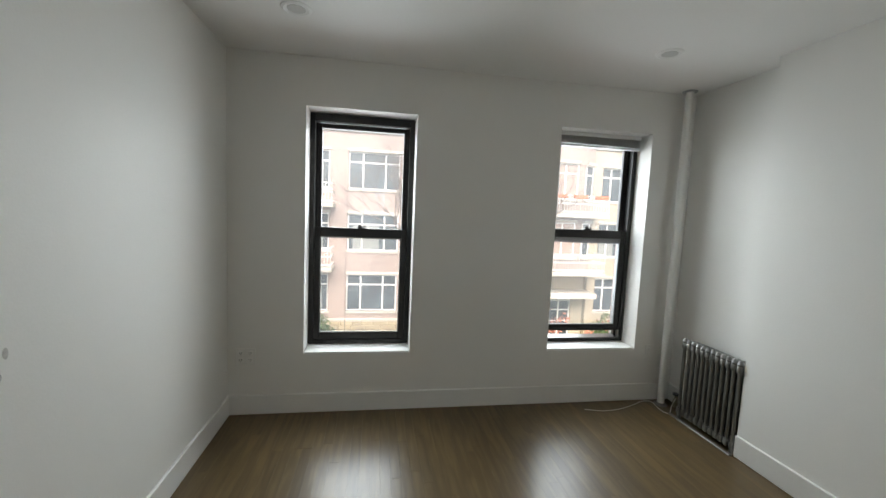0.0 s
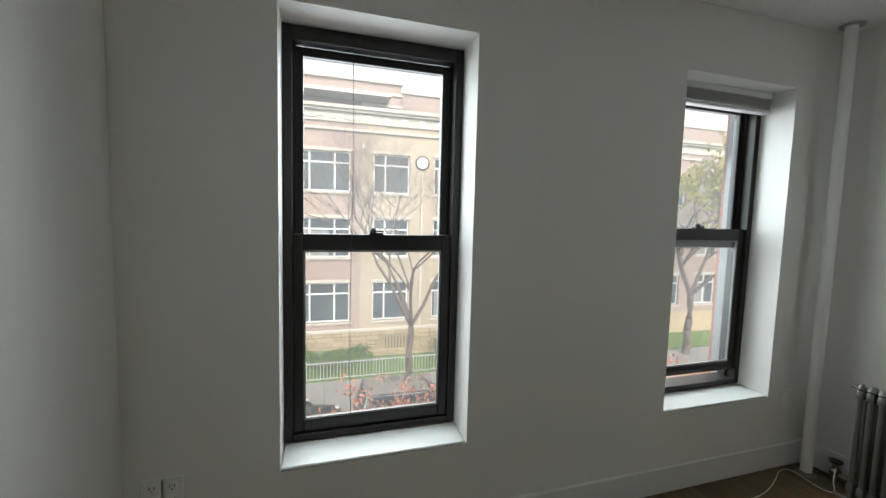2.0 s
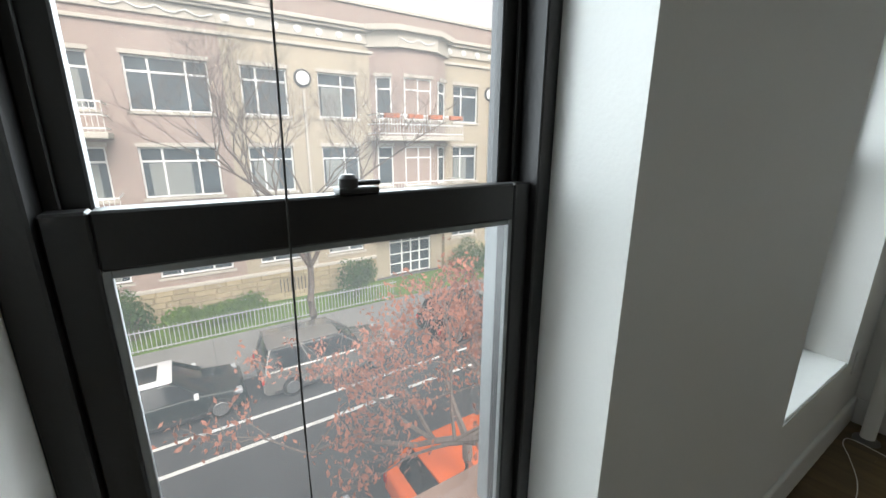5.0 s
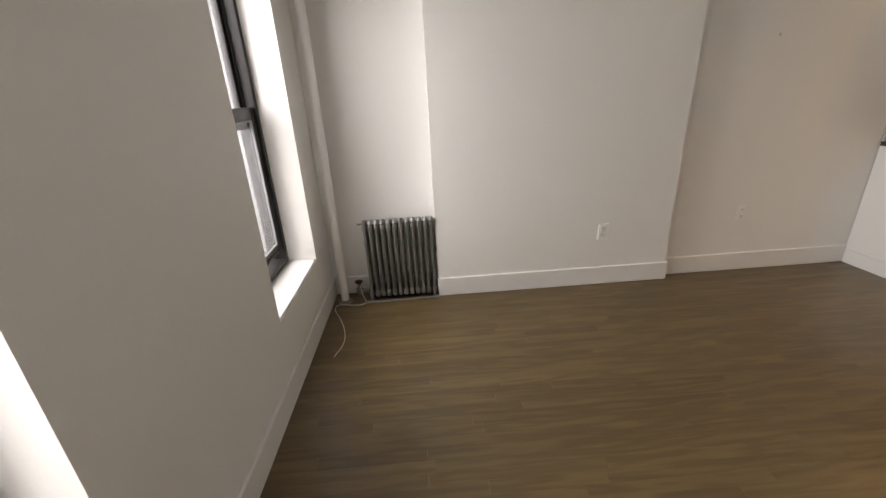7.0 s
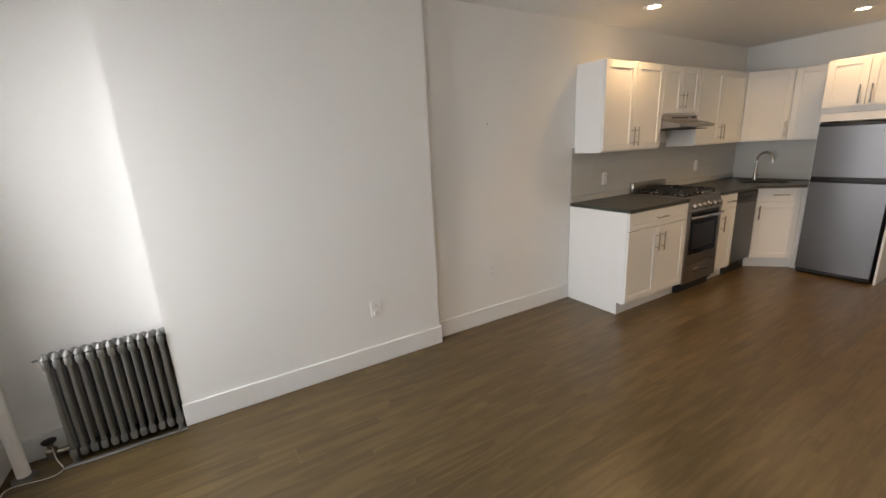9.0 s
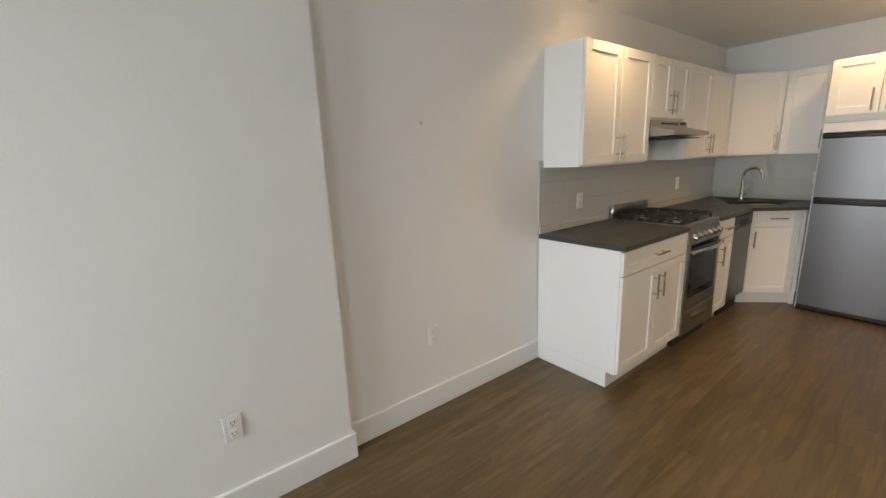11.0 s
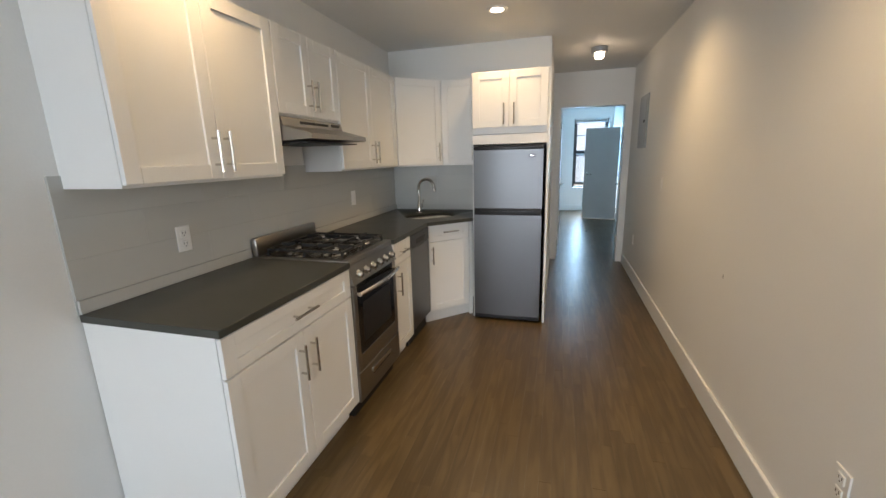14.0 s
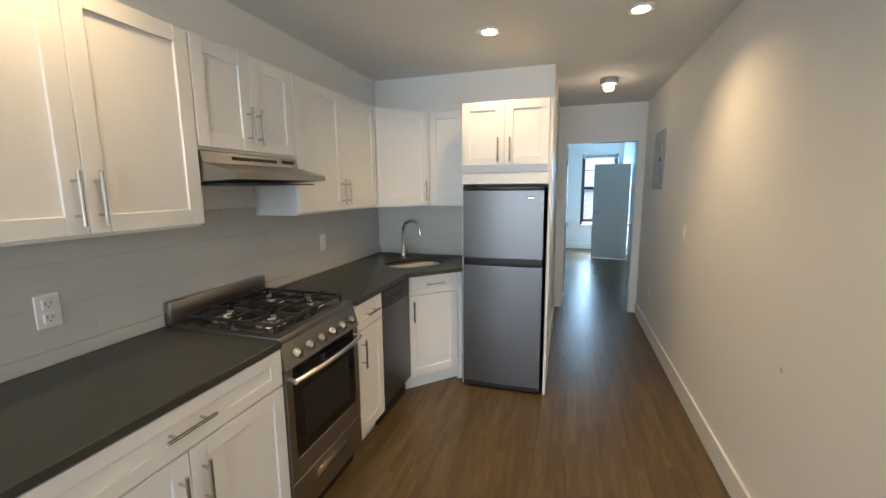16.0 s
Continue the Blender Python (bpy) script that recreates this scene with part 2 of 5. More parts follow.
def prism(bm, pts, z0, z1, bevel=0.0, m=None):
    """Add an upright prism over the outline pts."""
    t = bmesh.new()
    lo, hi = [t.verts.new((x, y, z0)) for x, y in pts], [t.verts.new((x, y, z1)) for x, y in pts]
    t.faces.new(lo[::-1])
    t.faces.new(hi)
    for k in range(len(pts)):
        j = (k + 1) % len(pts)
        t.faces.new((lo[k], lo[j], hi[j], hi[k]))
    bmesh.ops.recalc_face_normals(t, faces=t.faces)
    if bevel:
        bmesh.ops.bevel(t, geom=t.edges[:], offset=bevel, segments=1, affect="EDGES")
    return join(bm, t, m)


def mesh_of(name, bm, material, smooth=True):
    bmesh.ops.recalc_face_normals(bm, faces=bm.faces)
    me = bpy.data.meshes.new(name)
    bm.to_mesh(me)
    bm.free()
    me.materials.append(material)
    if smooth:
        me.polygons.foreach_set("use_smooth", [True] * len(me.polygons))
        me.set_sharp_from_angle(angle=radians(35))
    return me


def part(name, bm, material, parent=None, label=""):
    """Link bm as one mesh object under parent."""
    ob = new(name, mesh_of(name, bm, material))
    ob.parent = parent
    return tagged(ob, label)


def thing(name, label, category, m=None, group="", kind=""):
    """An empty at the base of a thing."""
    ob = new(name)
    ob.empty_display_size = 0.1
    if m is not None:
        ob.matrix_world = m
    return tagged(ob, label, category, group, kind)


def setting(name, bm, material, label, category="wall"):
    return tagged(part(name, bm, material), label, category, "", "structure")


def B(*a, **k):
    return box(bmesh.new(), *a, **k)


def grid_wall(us, vs, holes, w0, w1, along):
    """A wall cut by us and vs, with the cells in holes left open, between the depths w0 and w1."""
    bm = bmesh.new()
    solid = {(i, j) for i in range(len(us) - 1) for j in range(len(vs) - 1)} - set(holes)
    pt = (lambda u, v, w: (u, w, v)) if along == "x" else (lambda u, v, w: (w, u, v))
    cache = {}

    def vert(u, v, w):
        if (u, v, w) not in cache:
            cache[u, v, w] = bm.verts.new(pt(u, v, w))
        return cache[u, v, w]

    for i, j in solid:
        a, b, c, d = us[i], us[i + 1], vs[j], vs[j + 1]
        for w in (w0, w1):
            bm.faces.new([vert(*p, w) for p in ((a, c), (b, c), (b, d), (a, d))])
        for (ni, nj), (p, q) in {(i - 1, j): ((a, c), (a, d)), (i + 1, j): ((b, c), (b, d)), (i, j - 1): ((a, c), (b, c)), (i, j + 1): ((a, d), (b, d))}.items():
            if (ni, nj) not in solid:
                bm.faces.new([vert(*p, w0), vert(*q, w0), vert(*q, w1), vert(*p, w1)])
    return bm


# ---------------------------------------------------------------- the rooms
H = 2.43
XL, XK, XA, XC = -0.845, 2.47, 2.545, 2.40      # living wall, kitchen wall, alcove wall, chimney breast
YC0, YC1 = -0.78, -2.465                         # chimney breast
YE, YD, YB = -6.91, -8.66, -13.85                # kitchen end wall, hall door wall, bedroom far wall
YS = -3.75                                       # where the living room narrows to the hall line
W1, W2, WZ = (-0.352, 0.390), (1.455, 2.20), (0.42, 2.116)
XH, XHL = -0.018, 0.93                           # hall walls
DX0, DX1, DZ = 0.04, 0.86, 2.03                  # hall door opening

setting("wall_north", grid_wall([XL - 0.2, W1[0], W1[1], W2[0], W2[1], XA + 0.2], [-0.25, WZ[0], WZ[1], H + 0.25], [(1, 1), (3, 1)], 0.0, 0.34, "x"), M_WALL, "white painted wall with two deep window openings")
setting("wall_west", B(XL - 0.2, XL, YS - 0.003, -0.003, -0.25, H + 0.25), M_WALL, "plain white painted wall with a smooth finish")
setting("wall_return", B(XL - 0.2, XH, YS - 0.15, YS - 0.003, -0.25, H + 0.25), M_WALL, "plain white painted wall closing the living room")
setting("wall_hall", B(XH - 0.2, XH, YD + 0.003, YS - 0.153, -0.25, H + 0.25), M_WALL, "long white painted wall beside the kitchen walkway")
setting("wall_alcove", B(XA, XA + 0.2, YC0 - 0.05, -0.003, -0.25, H + 0.25), M_WALL, "white painted alcove wall behind the radiator")
setting("chimney_breast", B(XC, XA + 0.2, YC1, YC0, -0.25, H + 0.25), M_WALL, "white painted projecting chimney breast with crisp corners")
setting("wall_kitchen", B(XK, XK + 0.25, YE - 0.2, YC1 - 0.003, -0.25, H + 0.25), M_WALL, "white painted wall that the kitchen stands against")
setting("wall_kitchen_end", B(XHL, XK - 0.003, YE - 0.12, YE, -0.25, H + 0.25), M_WALL, "white painted end wall behind the sink and fridge")
setting("wall_hall_left", B(XHL, XHL + 0.12, YD + 0.003, YE - 0.123, -0.25, H + 0.25), M_WALL, "white painted short hall wall beyond the fridge")
setting("wall_hall_door", grid_wall([-1.6, DX0, DX1, 3.2], [-0.25, -0.012, DZ, 2.9], [(1, 1)], YD - 0.12, YD, "x"), M_WALL, "white painted wall with the bedroom doorway")
setting("wall_bedroom_far", grid_wall([-1.6, -0.30, 0.50, 3.2], [-0.25, 0.58, 2.27, 2.9], [(1, 1)], YB - 0.3, YB, "x"), M_WALL, "white painted bedroom wall with a window")
setting("wall_bedroom_right", B(-0.56, -0.40, YB + 0.003, YD - 0.123, -0.25, 2.9), M_WALL, "white painted side wall of the bedroom")
# out of view; set close in to bounce window light onto the open door
setting("wall_bedroom_left", B(2.0, 2.2, YB + 0.003, YD - 0.123, -0.25, 2.9), M_WALL, "white painted side wall of the bedroom")
setting("ceiling", B(XL - 0.1, XA + 0.1, YD + 0.003, -0.003, H, H + 0.2), M_CEIL, "white painted smooth plaster ceiling", "ceiling")
setting("ceiling_bedroom", B(-0.56, 3.1, YB + 0.003, YD - 0.123, 2.55, 2.7), M_CEIL, "white painted bedroom ceiling", "ceiling")
floor = setting("floor", B(XL - 0.1, 3.1, YB - 0.1, -0.001, -0.2, -0.014), M_SUB, "dark brown stained oak strip floor with satin varnish", "floor")


def baseboard(x0, x1, y0, y1, h=0.138):
    bm = B(x0, x1, y0, y1, 0.0, h, bevel=0.004)
    setting("baseboard", bm, M_TRIM, "tall flat white painted baseboard", "baseboard")


T = 0.016
baseboard(XL, XA, -T, 0)
baseboard(XL, XL + T, YS, -T - 0.001)
baseboard(XA - T, XA, YC0, -T - 0.001)
baseboard(XC - T, XC, YC1 - T, YC0 + 0.002)
baseboard(XC - 0.001, XK, YC1 - T, YC1 - 0.001)
baseboard(XK - T, XK, -3.942, YC1 - T - 0.001)
baseboard(XH, XH + T, YD + 0.06, YS - 0.153)
baseboard(XHL - T, XHL, YD + 0.05, YE - 0.2)
baseboard(-0.40, -0.384, YB + T, YD - 0.9)
baseboard(-0.384, 2.0, YB, YB + T)
# step where the chimney breast ends has a white corner line
setting("trim", B(XL, XH, YS, YS + T, 0, 0.138, bevel=0.004), M_TRIM, "tall flat white painted baseboard", "baseboard")


# ---------------------------------------------------------------- windows
def window(name, x0, x1, z0, z1, y, lift, label, cord=False, mirror=1):
    """A black double-hung window whose inner face is at y; lift: how far the lower sash is raised."""
    w = thing(name, label, "window", pose((x0 + x1) / 2, y, z0, 0, 0, 0 if mirror > 0 else 180), kind="structure")
    a, h = (x1 - x0) / 2, z1 - z0
    fr = bmesh.new()
    box(fr, -a, -a + 0.035, 0, 0.11, 0, h, 0.003)
    box(fr, a - 0.035, a, 0, 0.11, 0, h, 0.003)
    box(fr, -a + 0.035, a - 0.035, 0.001, 0.11, h - 0.055, h, 0.003)
    box(fr, -a + 0.035, a - 0.035, 0.001, 0.11, 0, 0.03, 0.003)
    box(fr, -a + 0.035, -a + 0.05, 0.052, 0.06, 0.03, h - 0.055, 0.002)
    box(fr, a - 0.05, a - 0.035, 0.052, 0.06, 0.03, h - 0.055, 0.002)
    part("window_frame", fr, M_WINFRAME, w)
    mid = 0.865

    def sash(label2, y0, zb, zt, rail_b, rail_t):
        s = bmesh.new()
        b = a - 0.036
        box(s, -b, -b + 0.04, y0, y0 + 0.035, zb, zt, 0.003)
        box(s, b - 0.04, b, y0, y0 + 0.035, zb, zt, 0.003)
        box(s, -b + 0.04, b - 0.04, y0 + 0.001, y0 + 0.034, zb, zb + rail_b, 0.003)
        box(s, -b + 0.04, b - 0.04, y0 + 0.001, y0 + 0.034, zt - rail_t, zt, 0.003)
        sh = part("sash", s, M_WINFRAME, w, label2)
        p = part("pane", B(-b + 0.035, b - 0.035, y0 + 0.014, y0 + 0.018, zb + rail_b - 0.005, zt - rail_t + 0.005), M_GLASS, sh, "clear glass with an added pale veil")
        p.visible_shadow = False
        return sh

    sash("upper sash", 0.064, mid - 0.035, h - 0.056, 0.035, 0.035)
    bd, b = bmesh.new(), a - 0.076
    zb, zt = 0.081 + lift, mid - 0.061 + lift
    for x in (-b, b - 0.009):
        box(bd, x, x + 0.009, 0.018, 0.03, zb, zt, 0.001)
    for z in (zb, zt - 0.009):
        box(bd, -b + 0.009, b - 0.009, 0.0185, 0.0295, z, z + 0.009, 0.001)
    low = sash("lower sash", 0.015, 0.031 + lift, mid + 0.005 + lift, 0.05, 0.066)
    part("glazing_bead", bd, M_BEAD, low, "pale grey glazing bead")
    lk = bmesh.new()
    box(lk, -0.03, 0.03, 0.012, 0.04, mid + lift + 0.005, mid + lift + 0.014, 0.002)
    lathe(lk, [(0.014, 0), (0.014, 0.014), (0.009, 0.02)], (-0.012, 0.026, mid + lift + 0.012), 12)
    box(lk, -0.012, 0.035, 0.02, 0.032, mid + lift + 0.016, mid + lift + 0.023, 0.002)
    part("sash_lock", lk, M_WINFRAME, low, "black cam lock")
    if lift:
        part("lift_rail", B(-a + 0.08, a - 0.08, 0.006, 0.016, 0.05 + lift, 0.06 + lift, bevel=0.002), M_WINFRAME, low)
        part("top_rail_light", B(-a + 0.05, a - 0.05, 0.052, 0.058, mid - 0.05, mid - 0.004, bevel=0.002), M_GREYMETAL, w, "grey worn metal rail")
    return w


WY = 0.17
window("window_1", W1[0], W1[1], WZ[0] + 0.015, WZ[1] - 0.004, WY, 0.0, "black double-hung window, closed, in a deep white reveal")
window("window_2", W2[0], W2[1], WZ[0] + 0.015, WZ[1] - 0.004, WY, 0.055, "black double-hung window, lower sash slightly raised")
for nm, (a, b) in (("window_sill", W1), ("window_sill", W2)):
    setting(nm, B(a + 0.002, b - 0.002, 0.002, WY - 0.002, WZ[0] + 0.001, WZ[0] + 0.013, bevel=0.004), M_TRIM, "white painted deep window sill", "sill")
# added grey strips tone down the outer reveals, which the window lamps overlight
for a, b in (W1, W2):
    for x0, x1 in ((a + 0.0005, a + 0.012), (b - 0.012, b - 0.0005)):
        setting("reveal_liner", B(x0, x1, 0.2815, 0.346, WZ[0] + 0.016, WZ[1] - 0.005, bevel=0.002), M_BEAD, "grey liner added to darken the bright outer reveal", "trim")
bw = window("window_3", -0.30, 0.50, 0.58, 2.27, YB - 0.12, 0.05, "black double-hung bedroom window with a blind", mirror=-1)


def blind(x0, x1, y, ztop, n, label, step=0.006):
    """A horizontal blind drawn up into a stack."""
    w = thing("window_blind", label, "blind", pose((x0 + x1) / 2, y, ztop))
    a = (x1 - x0) / 2
    part("headrail", B(-a, a, -0.025, 0.025, -0.032, 0, bevel=0.003), M_BLIND, w)
    for i in range(n):
        bm = bmesh.new()
        tube(bm, [(-a + 0.004, 0, 0), (a - 0.004, 0, 0)], 0.01, 8)
        bmesh.ops.scale(bm, vec=(1, 2.4, 0.2), verts=bm.verts)
        o = part("slat", bm, M_BLIND, w)
        o.location = (0, random.uniform(-0.003, 0.003), -0.037 - i * step)
    part("bottom_rail", B(-a, a, -0.024, 0.024, -0.056 - n * step, -0.04 - n * step, bevel=0.004), M_BLIND, w)
    return w


blind(W2[0] + 0.02, W2[1] - 0.02, 0.13, WZ[1] - 0.002, 9, "white slatted blind drawn up in a stack")
blind(-0.28, 0.48, YB - 0.06, 2.265, 8, "white slatted blind drawn up in the bedroom window")
cordw = thing("pull_string", "thin grey pull string hanging down the window pane", "string", pose(-0.08, WY - 0.008, WZ[0]))
bm = bmesh.new()
tube(bm, [(-0.005 + 0.005 * math.sin(k * 0.5), 0, 1.63 - k * 0.12) for k in range(14)], 0.0016, 6)
part("string", bm, M_SLOT, cordw)
cordw2 = thing("blind_wand", "thin clear wand hanging beside the blind", "wand", pose(W2[0] + 0.06, 0.12, WZ[1] - 0.65))
part("rod", rod(bmesh.new(), (0, 0, 0), (0, 0, 0.6), 0.003, n=8), M_GREYMETAL, cordw2)


# ---------------------------------------------------------------- radiator and pipe
def radiator():
    n, pitch, ht = 12, 0.0415, 0.585
    w = thing("radiator", "silver painted cast iron column radiator in the alcove", "radiator", pose(2.45, -0.775, 0))
    sec = bmesh.new()
    for x in (-0.052, 0.0, 0.052):
        rod(sec, (x, 0, 0.06), (x, 0, ht - 0.04), 0.0115, n=10)
    for z in (0.055, ht - 0.035):
        bm2 = bmesh.new()
        box(bm2, -0.07, 0.07, -0.018, 0.018, z - 0.028, z + 0.026, 0.014, seg=2)
        join(sec, bm2)
    lathe(sec, [(0.016, 0), (0.02, 0.01), (0.012, 0.03), (0.004, 0.036)], (-0.052, 0, ht - 0.014), 10)
    me = mesh_of("section", sec, M_ALU)
    for i in range(n):
        o = new("section", me)
        o.parent, o.location = w, (0, 0.022 + i * pitch, 0)
    for y in (0.022, 0.022 + (n - 1) * pitch):
        for x in (-0.05, 0.05):
            part("foot", lathe(bmesh.new(), [(0.018, 0), (0.014, 0.02), (0.012, 0.06)], (x, y, 0), 10), M_ALU, w)
    part("tie_rod", rod(bmesh.new(), (-0.03, -0.012, ht - 0.012), (-0.03, n * pitch + 0.03, ht - 0.012), 0.006, n=8), M_ALU, w)
    part("floor_strip", B(-0.1, -0.075, -0.01, n * pitch + 0.03, 0.0, 0.012, bevel=0.003), M_ALU, w, "thin pale metal strip on the floor")
    v = bmesh.new()
    rod(v, (0, n * pitch, 0.06), (0, n * pitch + 0.07, 0.06), 0.014)
    lathe(v, [(0.02, 0), (0.024, 0.02), (0.024, 0.05), (0.014, 0.06), (0.012, 0.09)], (0, n * pitch + 0.075, 0.03), 14)
    part("valve", v, M_BRASS, w, "tarnished metal valve body")
    part("valve_wheel", lathe(bmesh.new(), [(0.01, 0), (0.028, 0.004), (0.03, 0.014), (0.012, 0.02)], (0, n * pitch + 0.075, 0.12), 14), M_BLACK, w, "black round valve handle")
    part("air_vent", lathe(bmesh.new(), [(0.006, 0), (0.014, 0.005), (0.014, 0.04), (0.005, 0.05)], (-0.02, -0.012, 0.33), 12), M_BLACK, w, "small dark air vent")


radiator()
pipe = thing("riser_pipe", "white painted vertical steam pipe in the corner", "pipe", pose(2.40, -0.1, 0))
part("pipe", rod(bmesh.new(), (0, 0, 0), (0, 0, H), 0.027, n=20), M_WALL, pipe)
part("ceiling_flange", lathe(bmesh.new(), [(0.05, 0), (0.052, 0.006), (0.03, 0.014)], (0, 0, H - 0.014), 20), M_GREYMETAL, pipe, "worn metal flange at the ceiling")
part("floor_flange", lathe(bmesh.new(), [(0.05, 0), (0.048, 0.01), (0.029, 0.02)], (0, 0, 0), 20), M_ALU, pipe)
bm = bmesh.new()
ctrl = [(2.44, -0.21, 0.10), (2.39, -0.23, 0.05), (2.36, -0.25, 0.006), (2.33, -0.2, 0.004), (2.35, -0.06, 0.004), (2.28, -0.045, 0.004), (2.18, -0.09, 0.004), (2.02, -0.15, 0.004), (1.86, -0.17, 0.004), (1.72, -0.13, 0.004)]
cps = [Vector(p) for p in ctrl]
pts = []
for k in range(len(cps) - 1):
    p0, p1, p2, p3 = cps[max(k - 1, 0)], cps[k], cps[k + 1], cps[min(k + 2, len(cps) - 1)]
    for q in range(6):
        u = q / 6
        pts.append(0.5 * (2 * p1 + (p2 - p0) * u + (2 * p0 - 5 * p1 + 4 * p2 - p3) * u * u + (3 * p1 - p0 - 3 * p2 + p3) * u ** 3))
tube(bm, pts, 0.002, 6)
tagged(part("loose_cable", bm, M_PLATE), "thin white cable lying loose on the floor", "cable")


# ---------------------------------------------------------------- outlets and switches
def plate(name, m, label, kind_="outlet"):
    """A wall plate in the x-z plane facing -y."""
    w = thing(name, label, kind_, m)
    part("cover_plate", B(-0.036, 0.036, -0.006, 0, -0.058, 0.058, bevel=0.003), M_PLATE, w)
    if kind_ == "outlet":
        for z in (-0.024, 0.024):
            f = part("receptacle", B(-0.017, 0.017, -0.009, -0.004, z - 0.017, z + 0.017, bevel=0.003), M_PLATE, w)
            s = bmesh.new()
            for x in (-0.007, 0.007):
                box(s, x - 0.0012, x + 0.0012, -0.0095, -0.008, z - 0.002, z + 0.008)
            rod(s, (0, -0.0095, z - 0.009), (0, -0.008, z - 0.009), 0.0025, n=8)
            part("slots", s, M_SLOT, f)
    else:
        part("rocker", B(-0.016, 0.016, -0.01, -0.004, -0.032, 0.032, bevel=0.002), M_PLATE, w)
    return w


plate("wall_outlet", pose(-0.76, 0, 0.41), "white outlet plate beside the window wall corner")
plate("wall_outlet", pose(-0.70, 0, 0.41), "white outlet plate on the window wall", )
plate("blank_plate", pose(2.335, 0, 0.40), "white plate on the window wall near the pipe", "switch")
plate("wall_outlet", pose(XC, -1.968, 0.409, 0, 0, -90), "white outlet plate on the chimney breast")
plate("wall_outlet", pose(XK, -3.032, 0.455, 0, 0, -90), "white outlet plate on the wall by the kitchen")
plate("wall_outlet", pose(XK - 0.008, -4.40, 1.10, 0, 0, -90), "white outlet plate above the dark worktop")
plate("wall_outlet", pose(XK - 0.008, -6.0, 1.12, 0, 0, -90), "white outlet plate on the backsplash", "switch")
plate("wall_outlet", pose(1.60, YE + 0.008, 1.13, 0, 0, 180), "white outlet plate beside the sink")
plate("wall_outlet", pose(XH, -4.30, 0.44, 0, 0, 90), "white outlet plate low on the long wall")
plate("light_switch", pose(XH, -6.85, 1.16, 0, 0, 90), "white light switch on the long wall", "switch")
plate("wall_outlet", pose(XH, -7.95, 0.45, 0, 0, 90), "white outlet plate low in the hall")

ep = thing("breaker_panel", "grey metal breaker panel set in the hall wall", "panel", pose(XH, -7.88, 1.74, 0, 0, 90))
part("trim_frame", B(-0.21, 0.21, -0.012, 0, -0.27, 0.27, bevel=0.004), M_GREYMETAL, ep)
d = part("door", B(-0.17, 0.17, -0.02, -0.012, -0.23, 0.23, bevel=0.003), M_GREYMETAL, ep)
part("latch", B(0.1, 0.15, -0.026, -0.02, -0.015, 0.015, bevel=0.002), M_SLOT, d)


# ---------------------------------------------------------------- kitchen
KX = 1.855                                       # face of the lower doors


def shaker(bm, x0, x1, z0, z1, y=0.0, rail=0.057, t=0.019):
    """A frame-and-panel front facing -y, its face at y."""
    r = min(rail, (z1 - z0) * 0.32)
    box(bm, x0, x0 + rail, y, y + t, z0, z1, 0.0015)
    box(bm, x1 - rail, x1, y, y + t, z0, z1, 0.0015)
    box(bm, x0 + rail, x1 - rail, y + 0.0004, y + t, z1 - r, z1, 0.0015)
    box(bm, x0 + rail, x1 - rail, y + 0.0004, y + t, z0, z0 + r, 0.0015)
    box(bm, x0 + rail - 0.004, x1 - rail + 0.004, y + 0.009, y + t - 0.002, z0 + r - 0.004, z1 - r + 0.004)
    return bm


def bar_handle(parent, x, z, length, upright=True, y=0.0):
    bm = bmesh.new()
    d = Vector((0, 0, 1)) if upright else Vector((1, 0, 0))
    c = Vector((x, y - 0.032, z))
    rod(bm, c - d * length / 2, c + d * length / 2, 0.006, n=10)
    for s in (-0.32, 0.32):
        rod(bm, c + d * length * s, c + d * length * s + Vector((0, 0.032, 0)), 0.005, n=8)
    part("handle", bm, M_CHROME, parent, "brushed nickel bar handle")


def cabinet(name, m, w, z0, z1, depth, fronts, label, toe=False):
    """A cabinet whose front lies along its own x; fronts: (kind, x0, x1, z0, z1, handle x, handle z, upright)."""
    c = thing(name, label, "cabinet", m)
    body = B(0.001, w - 0.001, 0.02, depth, z0, z1, bevel=0.001)
    if toe:
        box(body, 0.001, w - 0.001, 0.075, depth, 0.0, z0 - 0.0005)
    part("body", body, M_CAB, c)
    for kind_, a, b, lo, hi, hx, hz, up, ln in fronts:
        f = part(kind_, shaker(bmesh.new(), a, b, lo, hi), M_CAB, c)
        bar_handle(f, hx, hz, ln, up)
    return c


def R(y, x=KX):
    """Pose of a cabinet on the kitchen wall that starts at y and runs away from the windows."""
    return pose(x, y, 0, 0, 0, -90)


BT, TT = 0.884, 0.105
Y0, Y1, Y2, Y3, Y4 = -3.945, -4.787, -5.365, -5.68, -6.12
g = 0.003
w = Y0 - Y1
cabinet("base_cabinet", R(Y0), w, TT, BT, 0.61, [
    ("drawer", g, w - g, 0.735, BT - 0.006, w / 2, 0.81, False, 0.16),
    ("door", g, w / 2 - g / 2, TT + 0.01, 0.728, w / 2 - 0.04, 0.60, True, 0.16),
    ("door", w / 2 + g / 2, w - g, TT + 0.01, 0.728, w / 2 + 0.04, 0.60, True, 0.16)],
    "white shaker base cabinet with a drawer over two doors", True)
w = Y2 - Y3
cabinet("base_cabinet", R(Y2), w, TT, BT, 0.61, [
    ("drawer", g, w - g, 0.735, BT - 0.006, w / 2, 0.81, False, 0.14),
    ("door", g, w - g, TT + 0.01, 0.728, 0.05, 0.60, True, 0.16)],
    "narrow white shaker base cabinet beside the range", True)
